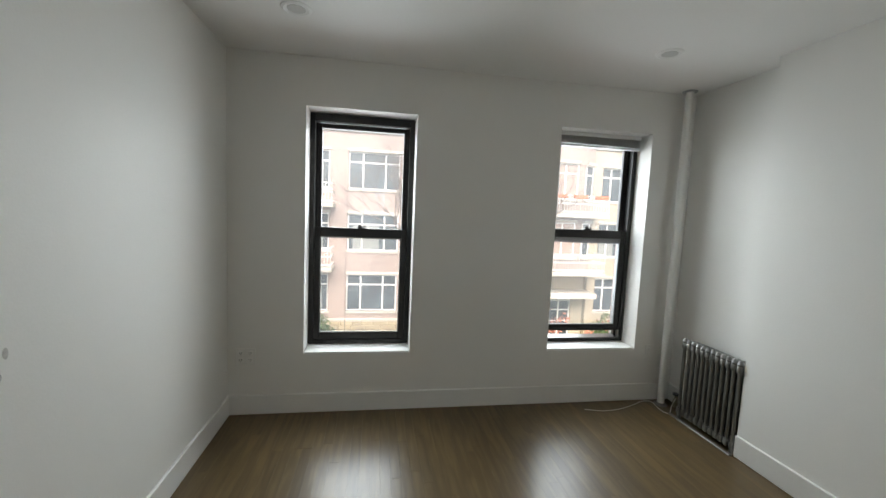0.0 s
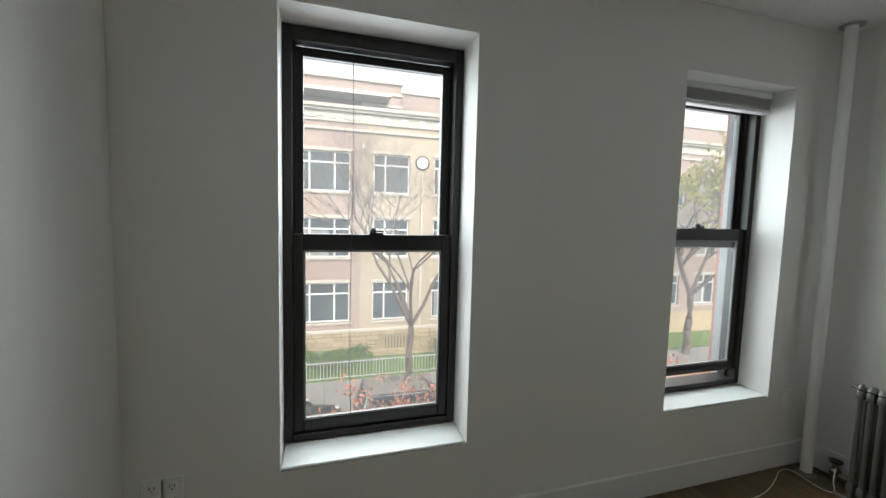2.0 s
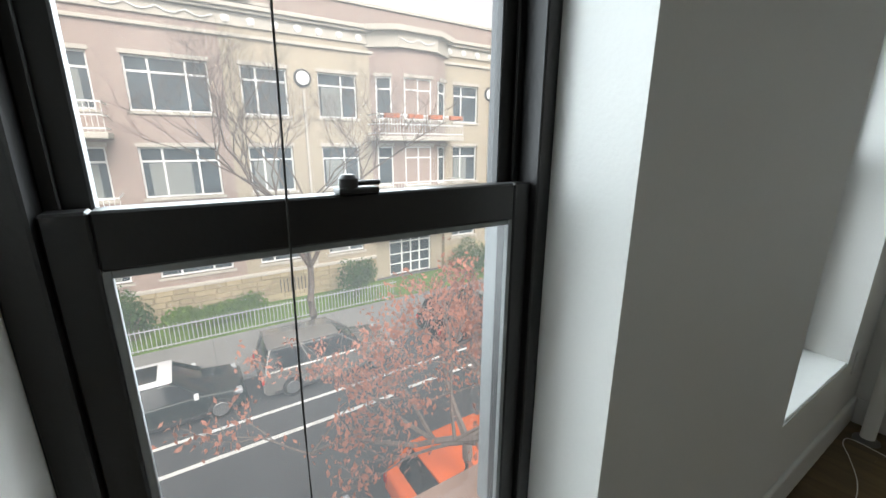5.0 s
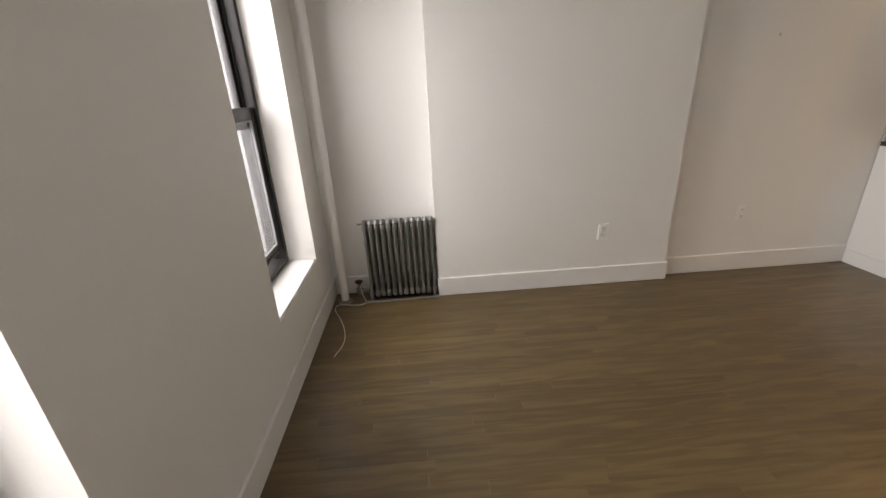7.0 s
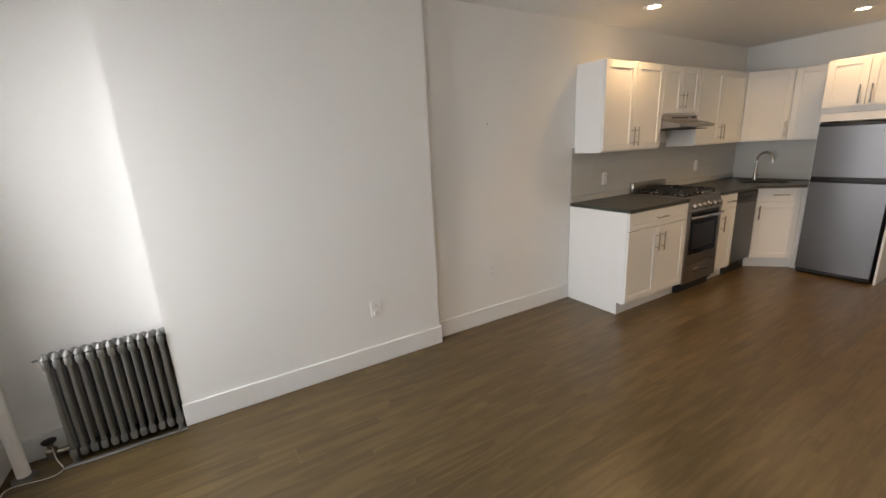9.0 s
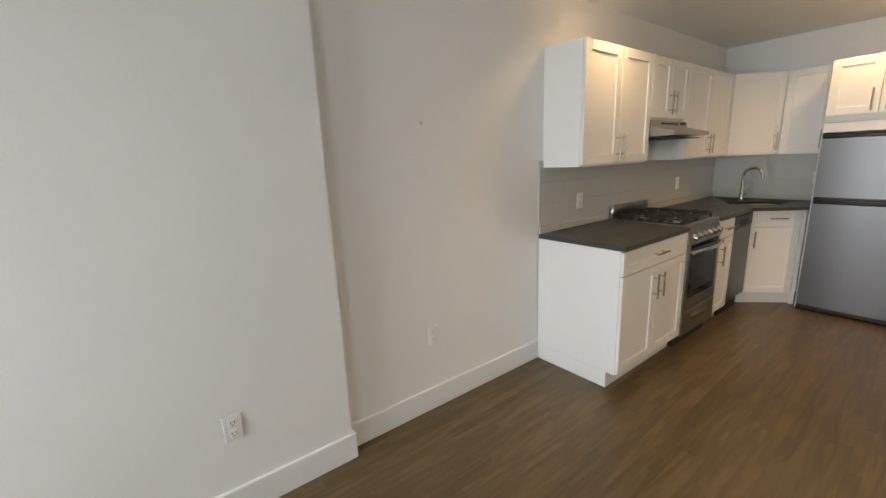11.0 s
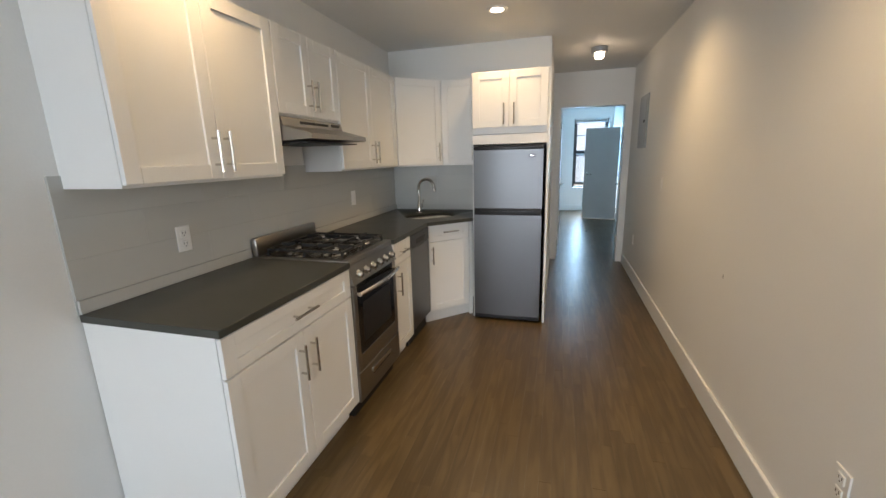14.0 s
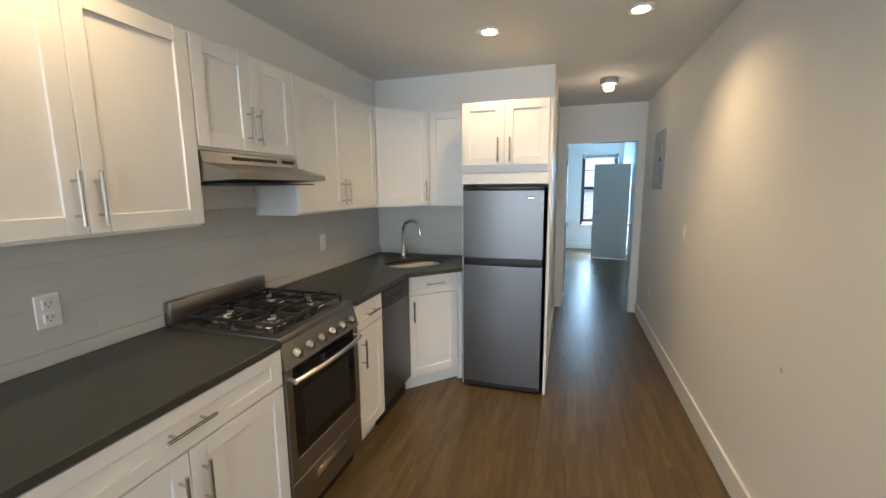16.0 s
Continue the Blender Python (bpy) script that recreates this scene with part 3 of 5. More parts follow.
# corner sink cabinet, its front on the diagonal
sx, sy, ex, ey = 1.875, Y4, 1.565, -6.435
ang = math.degrees(math.atan2(ey - sy, ex - sx))
w = math.hypot(ex - sx, ey - sy)
sc = cabinet("corner_sink_cabinet", pose(sx, sy, 0, 0, 0, ang), w, TT, BT, 0.42, [], "white diagonal corner cabinet under the sink", False)
for kind_, lo, hi, hx, hz, up in (("drawer", 0.735, BT - 0.006, w / 2, 0.81, False), ("door", TT + 0.01, 0.728, 0.045, 0.62, True)):
    f = part(kind_, shaker(bmesh.new(), 0.02, w - 0.025, lo, hi), M_CAB, sc)
    bar_handle(f, hx, hz, 0.15, up)
part("toe_kick", B(0.0, w + 0.02, 0.06, 0.08, 0, TT, bevel=0.001), M_CAB, sc)
part("filler", B(w - 0.012, w + 0.02, 0.004, 0.03, TT - 0.1, BT, bevel=0.001), M_CAB, sc)

# worktop with the sink cut out
ct = bmesh.new()
prism(ct, [(KX - 0.008, Y0 + 0.006), (XK - 0.009, Y0 + 0.006), (XK - 0.009, Y1 + 0.002), (KX - 0.008, Y1 + 0.002)], BT + 0.001, 0.914, 0.002)
tagged(part("worktop", ct, M_COUNTER), "dark grey quartz worktop on the base cabinet", "worktop")
ct = bmesh.new()
prism(ct, [(KX - 0.008, Y2 - 0.002), (XK - 0.009, Y2 - 0.002), (XK - 0.009, YE + 0.009), (1.537, YE + 0.009), (1.537, -6.365), (KX - 0.008, -6.055)], BT + 0.001, 0.914)
wt = tagged(part("worktop", ct, M_COUNTER), "dark grey quartz worktop running round the corner sink", "worktop")
SINK = pose(1.955, -6.475, 0, 0, 0, ang)


def rounded(ax, ay, r, n=6):
    pts = []
    for cx, cy, a0 in ((ax - r, ay - r, 0), (-ax + r, ay - r, 90), (-ax + r, -ay + r, 180), (ax - r, -ay + r, 270)):
        for k in range(n + 1):
            a = radians(a0 + 90 * k / n)
            pts.append((cx + r * math.cos(a), cy + r * math.sin(a)))
    return pts


cut = part("sink_cutter", prism(bmesh.new(), rounded(0.235, 0.18, 0.16), 0.8, 1.0, m=SINK), M_COUNTER)
md = wt.modifiers.new("cut", "BOOLEAN")
md.operation, md.object, md.solver = "DIFFERENCE", cut, "EXACT"
dg = bpy.context.evaluated_depsgraph_get()
dg.update()
cm = bpy.data.meshes.new_from_object(wt.evaluated_get(dg))
wt.modifiers.clear()
wt.data = cm
bpy.data.objects.remove(cut)
sk = thing("sink", "stainless steel undermount sink bowl", "sink", SINK)
bm = bmesh.new()
rings = []
for s, z in ((1.02, BT - 0.002), (0.99, BT - 0.01), (0.95, 0.76), (0.88, 0.735), (0.2, 0.73)):
    rings.append([bm.verts.new((x * s, y * s, z)) for x, y in rounded(0.235, 0.18, 0.16)])
for a, b in zip(rings, rings[1:]):
    for k in range(len(a)):
        bm.faces.new((a[k], a[(k + 1) % len(a)], b[(k + 1) % len(a)], b[k]))
bm.faces.new(rings[-1])
part("bowl", bm, M_STEEL, sk)
part("drain", lathe(bmesh.new(), [(0.045, 0), (0.045, 0.004), (0.03, 0.006)], (0, 0, 0.731), 20), M_CHROME, sk)
fc = thing("faucet", "polished gooseneck kitchen faucet", "faucet", pose(2.105, -6.625, 0.914, 0, 0, -104))
part("base", lathe(bmesh.new(), [(0.028, 0), (0.028, 0.006), (0.022, 0.012), (0.02, 0.09), (0.013, 0.1)], n=20), M_CHROME, fc)
bm = bmesh.new()
pts = [(0, 0, 0.09), (0, 0, 0.22)] + [(0, -0.085 + 0.085 * math.cos(radians(a)), 0.235 + 0.085 * math.sin(radians(a))) for a in range(0, 171, 15)]
tube(bm, pts + [(0, -0.175, 0.205)], 0.0135, 12)
part("spout", bm, M_CHROME, fc)
part("lever", rod(rod(bmesh.new(), (0.015, 0, 0.055), (0.055, 0, 0.06), 0.011, n=10), (0.05, 0, 0.06), (0.075, 0, 0.12), 0.005, n=8), M_CHROME, fc)

# backsplash: glossy grey tiles in courses and a pale upstand
bs = thing("backsplash", "pale grey glossy tiled backsplash between worktop and wall cabinets", "backsplash", kind="structure")
part("sheet", B(XK - 0.004, XK, YE + 0.001, -3.94, 0.905, 1.40), M_GROUT, bs, "pale grout bed")
part("sheet", B(1.535, XK - 0.005, YE, YE + 0.004, 0.905, 1.40), M_GROUT, bs, "pale grout bed")
TW, TH = 0.6, 0.1455
for row in range(3):
    za = 0.9655 + row * TH
    edge, k = -3.941, 0
    while edge > YE + 0.02:
        nxt = max(edge - (TW if k or row % 2 == 0 else TW / 2), YE + 0.01)
        part("tile", B(XK - 0.0085, XK - 0.0035, nxt + 0.0003, edge - 0.0003, za + 0.0003, za + TH - 0.0003, bevel=0.0004), M_SPLASH, bs)
        edge, k = nxt, k + 1
    for xa, xb in ((1.536, 2.0), (2.0, XK - 0.0095)):
        part("tile", B(xa + 0.0003, xb - 0.0003, YE + 0.0035, YE + 0.0085, za + 0.0003, za + TH - 0.0003, bevel=0.0004), M_SPLASH, bs)
part("upstand", B(XK - 0.02, XK - 0.0085, Y1, Y0 + 0.004, 0.9145, 0.965, bevel=0.002), M_SPLASH, bs, "low pale upstand")
part("upstand", B(XK - 0.02, XK - 0.0085, YE + 0.01, Y2 - 0.002, 0.9145, 0.965, bevel=0.002), M_SPLASH, bs, "low pale upstand")

# wall cabinets
UX, UZ0, UZ1 = 2.172, 1.356, 2.085
DU = XK - UX - 0.001
V0, V1, V2, V3 = -3.982, -4.788, -5.378, -6.30


def upper(y0, y1, z0, label):
    w = y0 - y1
    c = cabinet("wall_cabinet", R(y0, UX), w, z0, UZ1, DU, [
        ("door", g, w / 2 - g / 2, z0 + 0.012, UZ1 - 0.004, w / 2 - 0.03, z0 + 0.12, True, 0.16),
        ("door", w / 2 + g / 2, w - g, z0 + 0.012, UZ1 - 0.004, w / 2 + 0.03, z0 + 0.12, True, 0.16)], label)
    return c


upper(V0, V1, UZ0, "white shaker wall cabinet with two doors")
upper(V1 - 0.001, V2, 1.655, "short white shaker wall cabinet above the range hood")
upper(V2 - 0.001, V3, UZ0, "white shaker wall cabinet with two doors beside the hood")
ucc = thing("corner_wall_cabinet", "white diagonal corner wall cabinet with one door", "cabinet", pose(UX, V3, 0))
part("body", prism(bmesh.new(), [(0.018, -0.002), (XK - UX - 0.001, -0.002), (XK - UX - 0.001, YE - V3 + 0.001), (-0.312, YE - V3 + 0.001), (-0.312, -0.328), (-0.3, -0.318)], UZ0, UZ1), M_CAB, ucc)
bm = shaker(bmesh.new(), 0.008, 0.438, UZ0 + 0.012, UZ1 - 0.004)
bmesh.ops.transform(bm, matrix=pose(0, 0, 0, 0, 0, -135), verts=bm.verts)
dr = part("door", bm, M_CAB, ucc)
hb = bmesh.new()
rod(hb, (0.4, -0.032, UZ0 + 0.04), (0.4, -0.032, UZ0 + 0.2), 0.006, n=10)
for z in (0.07, 0.17):
    rod(hb, (0.4, -0.032, UZ0 + z), (0.4, 0, UZ0 + z), 0.005, n=8)
bmesh.ops.transform(hb, matrix=pose(0, 0, 0, 0, 0, -135), verts=hb.verts)
part("handle", hb, M_CHROME, dr, "brushed nickel bar handle")
w = 1.859 - 1.537
cabinet("wall_cabinet", pose(1.859, V3 - 0.312, 0, 0, 0, 180), w, UZ0, UZ1, 0.297, [
    ("door", g, w - g, UZ0 + 0.012, UZ1 - 0.004, w - 0.035, UZ0 + 0.12, True, 0.16)], "narrow white shaker wall cabinet over the sink corner")

# fridge enclosure
FX0, FX1, FY = 0.948, 1.522, -6.34
tagged(part("side_panel", B(0.912, 0.93, YE + 0.001, FY - 0.03, 0.0, 2.075, bevel=0.001), M_CAB), "tall glossy white side panel beside the fridge", "panel")
tagged(part("side_panel", B(1.5255, 1.536, YE + 0.012, FY - 0.06, 0.0, 2.06, bevel=0.001), M_CAB), "tall white side panel between fridge and sink", "panel")
w = 1.5245 - 0.931
cabinet("wall_cabinet", pose(1.5245, FY + 0.005, 0, 0, 0, 180), w, 1.60, 2.075, 0.55, [
    ("door", g, w / 2 - g / 2, 1.65, 2.07, w / 2 - 0.04, 1.75, True, 0.16),
    ("door", w / 2 + g / 2, w - g, 1.65, 2.07, w / 2 + 0.04, 1.75, True, 0.16)], "white shaker cabinet with two doors above the fridge")
tagged(part("valance_board", B(0.931, 1.5245, FY - 0.03, FY - 0.014, 1.522, 1.598, bevel=0.001), M_CAB), "plain white board above the fridge", "panel")

fr = thing("fridge", "two-door stainless steel fridge with black trim", "fridge", pose(FX1 - 0.004, FY, 0, 0, 0, 180))
fw = FX1 - FX0 - 0.012
part("body", B(0.004, fw - 0.004, 0.06, 0.55, 0.03, 1.495, bevel=0.006), M_BLACK, fr, "black fridge body")


def bowed(z0, z1):
    pts = [(0, 0.055)] + [(fw * k / 12, 0.012 - 0.012 * math.sin(math.pi * k / 12)) for k in range(13)] + [(fw, 0.055)]
    return prism(bmesh.new(), pts, z0, z1)


part("freezer_door", bowed(1.0, 1.475), M_STEEL, fr)
part("fridge_door", bowed(0.05, 0.945), M_STEEL, fr)
part("grip_strip", B(0.004, fw - 0.004, -0.006, 0.058, 0.944, 1.001, bevel=0.008, seg=2), M_BLACK, fr, "black recessed grip strip")
part("grip_lip", B(0.06, fw - 0.06, -0.014, 0.0, 0.978, 0.996, bevel=0.005, seg=2), M_BLACK, fr)
part("top_cap", B(0.0, fw, 0.004, 0.07, 1.477, 1.507, bevel=0.006, seg=2), M_BLACK, fr, "black plastic top cap")
part("kick_plate", B(0.0, fw, 0.01, 0.06, 0.015, 0.047, bevel=0.004), M_BLACK, fr)
lg = bmesh.new()
lathe(lg, [(0.0, 0), (0.026, 0), (0.026, 0.003), (0.0, 0.004)], n=24, m=pose(0, 0, 0, 90) @ Matrix.Diagonal((1, 0.45, 1, 1)))
lo = part("badge", lg, M_BLACK, fr, "small dark oval badge")
lo.location = (fw - 0.085, 0.002, 1.425)
lr = bmesh.new()
lathe(lr, [(0.02, 0), (0.02, 0.0015)], n=24, m=pose(0, 0, 0, 90) @ Matrix.Diagonal((1, 0.25, 1, 1)))
l2 = part("badge_bar", lr, M_CHROME, lo)
l2.location = (0, -0.004, 0)
for x in (0.05, fw - 0.05):
    part("foot", lathe(bmesh.new(), [(0.018, 0), (0.018, 0.03)], (x, 0.08, 0), 12), M_BLACK, fr)

# range
rw = Y1 - Y2 - 0.006
rg = thing("gas_range", "stainless steel gas range with four burners", "stove", pose(KX - 0.006, Y1 - 0.003, 0, 0, 0, -90))
part("body", B(0, rw, 0.03, 0.60, 0.06, 0.885, bevel=0.002), M_BLACK, rg, "dark side panels")
part("cooktop", B(0, rw, 0.015, 0.60, 0.886, 0.918, bevel=0.004, seg=2), M_STEELH, rg)
part("burner_tray", B(0.025, rw - 0.025, 0.06, 0.545, 0.9165, 0.9205, bevel=0.0015), M_TRAY, rg, "dark glossy burner tray")
part("backguard", B(0, rw, 0.565, 0.603, 0.919, 1.022, bevel=0.008, seg=2), M_STEELH, rg)
cp = bmesh.new()
prism(cp, [(0.0, 0.0), (0.055, 0.0), (0.055, 0.1), (0.03, 0.1)], 0, rw)
bmesh.ops.transform(cp, matrix=Matrix(((0, 0, 1, 0), (1, 0, 0, -0.012), (0, 1, 0, 0.787), (0, 0, 0, 1))), verts=cp.verts)
part("control_panel", cp, M_STEELH, rg)
for i in range(6):
    kb = lathe(bmesh.new(), [(0.024, 0), (0.024, 0.006), (0.02, 0.01), (0.018, 0.03), (0.014, 0.032)], n=18, m=pose(0, 0, 0, 106))
    k = part("knob", kb, M_CHROME, rg)
    k.location = (0.07 + i * (rw - 0.14) / 5, 0.0, 0.836)
    part("pointer", B(-0.004, 0.004, -0.036, -0.03, -0.014, 0.014, bevel=0.001), M_BLACK, k, "black pointer")
dr = part("oven_door", box(box(B(0, 0.042, -0.005, 0.03, 0.285, 0.778, bevel=0.004), rw - 0.042, rw, -0.005, 0.03, 0.285, 0.778, 0.004), 0.042, rw - 0.042, -0.0045, 0.03, 0.285, 0.375, 0.003), M_STEELH, rg)
part("oven_window", B(0.04, rw - 0.04, -0.002, 0.02, 0.372, 0.777), M_OVENGLASS, dr, "black oven glass")
part("inner_window", B(0.10, rw - 0.10, -0.0035, -0.0005, 0.43, 0.66, bevel=0.001), M_BLACK, dr)
hb = bmesh.new()
tube(hb, [(0.02 + (rw - 0.04) * k / 12, -0.03 - 0.022 * math.sin(math.pi * k / 12), 0.735) for k in range(13)], 0.013, 10)
for x in (0.03, rw - 0.03):
    rod(hb, (x, -0.03, 0.735), (x, 0, 0.735), 0.01, n=8)
part("handle", hb, M_CHROME, dr)
bd = part("broiler_drawer", B(0, rw, -0.005, 0.03, 0.10, 0.278, bevel=0.004), M_STEELH, rg)
part("pull", B(rw / 2 - 0.13, rw / 2 + 0.13, -0.012, -0.004, 0.205, 0.235, bevel=0.006, seg=2), M_CHROME, bd)
# flat black strip drawn as the shade below the pull, no real gap
part("painted_pull_shadow", B(rw / 2 - 0.12, rw / 2 + 0.12, -0.0055, -0.004, 0.192, 0.205), M_BLACK, bd)
part("plinth", B(0.01, rw - 0.01, 0.05, 0.55, 0.0, 0.06), M_BLACK, rg)
for bx in (0.14, rw - 0.14):
    for by in (0.17, 0.41):
        bn = part("burner", lathe(bmesh.new(), [(0.066, 0), (0.06, 0.006), (0.045, 0.01), (0.042, 0.02), (0.034, 0.022)], (bx, by, 0.9207), 20), M_CHROME, rg)
        part("burner_cap", lathe(bmesh.new(), [(0.032, 0), (0.034, 0.004), (0.03, 0.009)], (bx, by, 0.943), 20), M_CHROME, bn)
for gx in (0.035, rw / 2 + 0.004):
    gw = rw / 2 - 0.039
    gr = bmesh.new()
    z = 0.96
    box(gr, gx, gx + gw, 0.06, 0.074, z - 0.012, z, 0.002)
    box(gr, gx, gx + gw, 0.516, 0.53, z - 0.012, z, 0.002)
    box(gr, gx, gx + 0.014, 0.074, 0.516, z - 0.012, z, 0.002)
    box(gr, gx + gw - 0.014, gx + gw, 0.074, 0.516, z - 0.012, z, 0.002)
    box(gr, gx + 0.01, gx + gw - 0.01, 0.29, 0.30, z - 0.012, z, 0.002)
    for by in (0.17, 0.41):
        c = gx + gw / 2
        for dx, dy in ((1, 0), (-1, 0), (0, 1), (0, -1)):
            x1, y1 = c + dx * (gw / 2 - 0.008), by + dy * 0.108
            x0, y0 = c + dx * 0.03, by + dy * 0.03
            box(gr, min(x0, x1) - 0.0065, max(x0, x1) + 0.0065, min(y0, y1) - 0.0065, max(y0, y1) + 0.0065, z - 0.011, z + 0.01, 0.002)
    for x in (gx + 0.005, gx + gw - 0.005):
        for y in (0.065, 0.295, 0.525):
            box(gr, x - 0.006, x + 0.006, y - 0.006, y + 0.006, 0.919, z, 0.001)
    part("grate", gr, M_IRON, rg, "black cast iron grate")

# dishwasher
dw = Y3 - Y4 - 0.004
di = thing("dishwasher", "slim stainless steel dishwasher with black controls", "dishwasher", pose(KX + 0.004, Y3 - 0.002, 0, 0, 0, -90))
part("body", B(0.003, dw - 0.003, 0.04, 0.58, 0.1, 0.878), M_BLACK, di)
part("door", B(0, dw, 0.0, 0.038, 0.13, 0.765, bevel=0.004), M_STEEL, di)
cpn = part("control_panel", B(0, dw, -0.004, 0.038, 0.768, 0.876, bevel=0.004), M_BLACK, di, "black control panel")
part("grip", B(dw * 0.3, dw * 0.7, -0.007, -0.002, 0.79, 0.83, bevel=0.002), M_SLOT, cpn)
part("display", B(dw * 0.74, dw * 0.92, -0.0055, -0.003, 0.815, 0.845), M_OVENGLASS, cpn)
part("plinth", B(0.0, dw, 0.05, 0.5, 0.0, 0.1), M_BLACK, di)

# hood
hw = V1 - V2
hd = thing("range_hood", "slim stainless steel under-cabinet range hood", "hood", pose(UX, V1, 0, 0, 0, -90))
hp = bmesh.new()
prism(hp, [(0.03, 0.0), (0.03, 0.1), (0.0, 0.1), (-0.012, 0.055), (-0.17, 0.012), (-0.17, -0.012), (DU - 0.01, -0.03), (DU - 0.01, 0.0)][::-1], 0.004, hw - 0.004)
bmesh.ops.transform(hp, matrix=Matrix(((0, 0, 1, 0), (1, 0, 0, 0), (0, 1, 0, 1.55), (0, 0, 0, 1))), verts=hp.verts)
box(hp, 0.004, hw - 0.004, 0.03, DU - 0.01, 1.551, 1.652, 0.001)
part("shell", hp, M_STEELH, hd)
for k in range(7):
    s = part("vent_slot", B(-0.017, 0.017, -0.003, 0.003, -0.007, 0.007), M_SLOT, hd)
    s.location, s.rotation_euler = (0.17 + k * 0.04, -0.0065, 1.628), (radians(14), 0, 0)
sp = part("switch_panel", B(-0.045, 0.045, -0.003, 0.003, -0.011, 0.011), M_SLOT, hd)
sp.location, sp.rotation_euler = (hw - 0.08, -0.0065, 1.628), (radians(14), 0, 0)
part("filter", B(0.03, hw - 0.03, -0.12, DU - 0.04, 1.518, 1.524), M_SLOT, hd)


# ---------------------------------------------------------------- hall and bedroom doors
def door_leaf(name, m, w, h, label, hside=1):
    """A flush door hinged at its own origin, its leaf along +x."""
    d = thing(name, label, "door", m)
    part("leaf", B(0, w, -0.018, 0.018, 0.008, h, bevel=0.002), M_TRIM, d)
    for s in (-1, 1):
        hb = bmesh.new()
        rod(hb, (w - 0.06, s * 0.018, 0.98), (w - 0.06, s * 0.06, 0.98), 0.011, n=10)
        rod(hb, (w - 0.055, s * 0.06, 0.98), (w - 0.16, s * 0.06, 0.98), 0.008, n=10)
        lathe(hb, [(0.027, 0), (0.027, 0.006)], (w - 0.06, s * 0.018, 0.98), 16, pose(0, 0, 0, -90 * s))
        part("door_handle", hb, M_CHROME, d, "brushed nickel lever handle")
    for z in (0.2, h / 2, h - 0.2):
        part("hinge", box(B(-0.006, 0.03, -0.021, -0.017, z - 0.045, z + 0.045), -0.01, 0.0, -0.024, -0.014, z - 0.045, z + 0.045, 0.002), M_CHROME, d)
    return d


fmb = bmesh.new()
box(fmb, DX0 - 0.001, DX0 + 0.025, YD - 0.125, YD + 0.006, 0.0, DZ, 0.002)
box(fmb, DX1 - 0.025, DX1 + 0.001, YD - 0.125, YD + 0.006, 0.0, DZ, 0.002)
box(fmb, DX0 + 0.025, DX1 - 0.025, YD - 0.125, YD + 0.006, DZ - 0.025, DZ + 0.001, 0.002)
setting("door_frame", fmb, M_TRIM, "slim white painted door frame", "door frame")
door_leaf("bedroom_door", pose(DX1 - 0.02, YD - 0.15, 0, 0, 0, -91), 0.76, 2.0, "white flush door standing open in the bedroom")
door_leaf("closet_door", pose(0.03, YD - 0.16, 0, 0, 0, -96), 0.7, 2.0, "white flush door folded open by the doorway")
door_leaf("bathroom_door", pose(-0.38, -12.42, 0, 0, 0, -8), 0.68, 1.95, "white flush door standing half open in the bedroom")


# ---------------------------------------------------------------- lamps
def downlight(x, y, on, label, share=1.0):
    w = thing("recessed_downlight", label, "downlight", pose(x, y, H), group="recessed ceiling downlights")
    part("trim_ring", lathe(bmesh.new(), [(0.046, -0.003), (0.062, -0.008), (0.075, -0.003), (0.076, 0.0)], n=28), M_PLATE, w)
    part("lens", lathe(bmesh.new(), [(0.045, -0.005), (0.045, -0.003), (0.02, -0.002)], n=24), M_BULB if on else M_LENS_OFF, w, "glowing warm lens" if on else "unlit frosted lens")
    if on:
        ld = bpy.data.lights.new("downlight", "SPOT")
        ld.energy, ld.color, ld.spot_size, ld.spot_blend, ld.shadow_soft_size = DOWN * share, (1.0, 0.71, 0.37), radians(140), 1.0, 0.045
        lo = new("lamp_light", ld)
        lo.matrix_world = pose(x, y, H - 0.03)


downlight(1.293, -6.114, True, "lit warm recessed ceiling downlight", 0.75)
downlight(0.467, -6.06, True, "lit warm recessed ceiling downlight near the hall wall")
downlight(1.99, -4.265, True, "lit warm recessed ceiling downlight above the wall cabinets", 0.8)
# unseen lamp, assumed by symmetry and added to light the near cabinet fronts
downlight(0.467, -4.265, True, "lit warm recessed ceiling downlight")
downlight(-0.296, -0.644, False, "unlit recessed ceiling downlight")
downlight(1.79, -0.646, False, "unlit recessed ceiling downlight by the window")
hl = thing("hall_ceiling_light", "small round surface ceiling light with a glowing bulb", "lamp", pose(0.495, -7.50, H))
part("canopy", lathe(bmesh.new(), [(0.07, -0.05), (0.075, -0.045), (0.078, 0.0)], n=24), M_GREYMETAL, hl)
part("bulb", lathe(bmesh.new(), [(0.01, -0.105), (0.035, -0.1), (0.045, -0.08), (0.04, -0.05)], n=20), M_BULB, hl, "glowing warm bulb")
ld = bpy.data.lights.new("hall_light", "POINT")
ld.energy, ld.color, ld.shadow_soft_size = DOWN * 0.02, (1.0, 0.76, 0.5), 0.04
lo = new("lamp_light", ld)
lo.location = (0.495, -7.50, H - 0.15)


# small scuffs on the walls
def scuff(m, r):
    bm = lathe(bmesh.new(), [(r, 0), (r * 0.8, 0.0006), (r * 0.2, 0.001)], n=9, m=pose(0, 0, 0, 90) @ Matrix.Diagonal((0.7, 1.2, 1, 1)))
    o = setting("wall_scuff", bm, M_SCUFF, "small grey scuff mark on the white wall", "mark")
    o.matrix_world = m


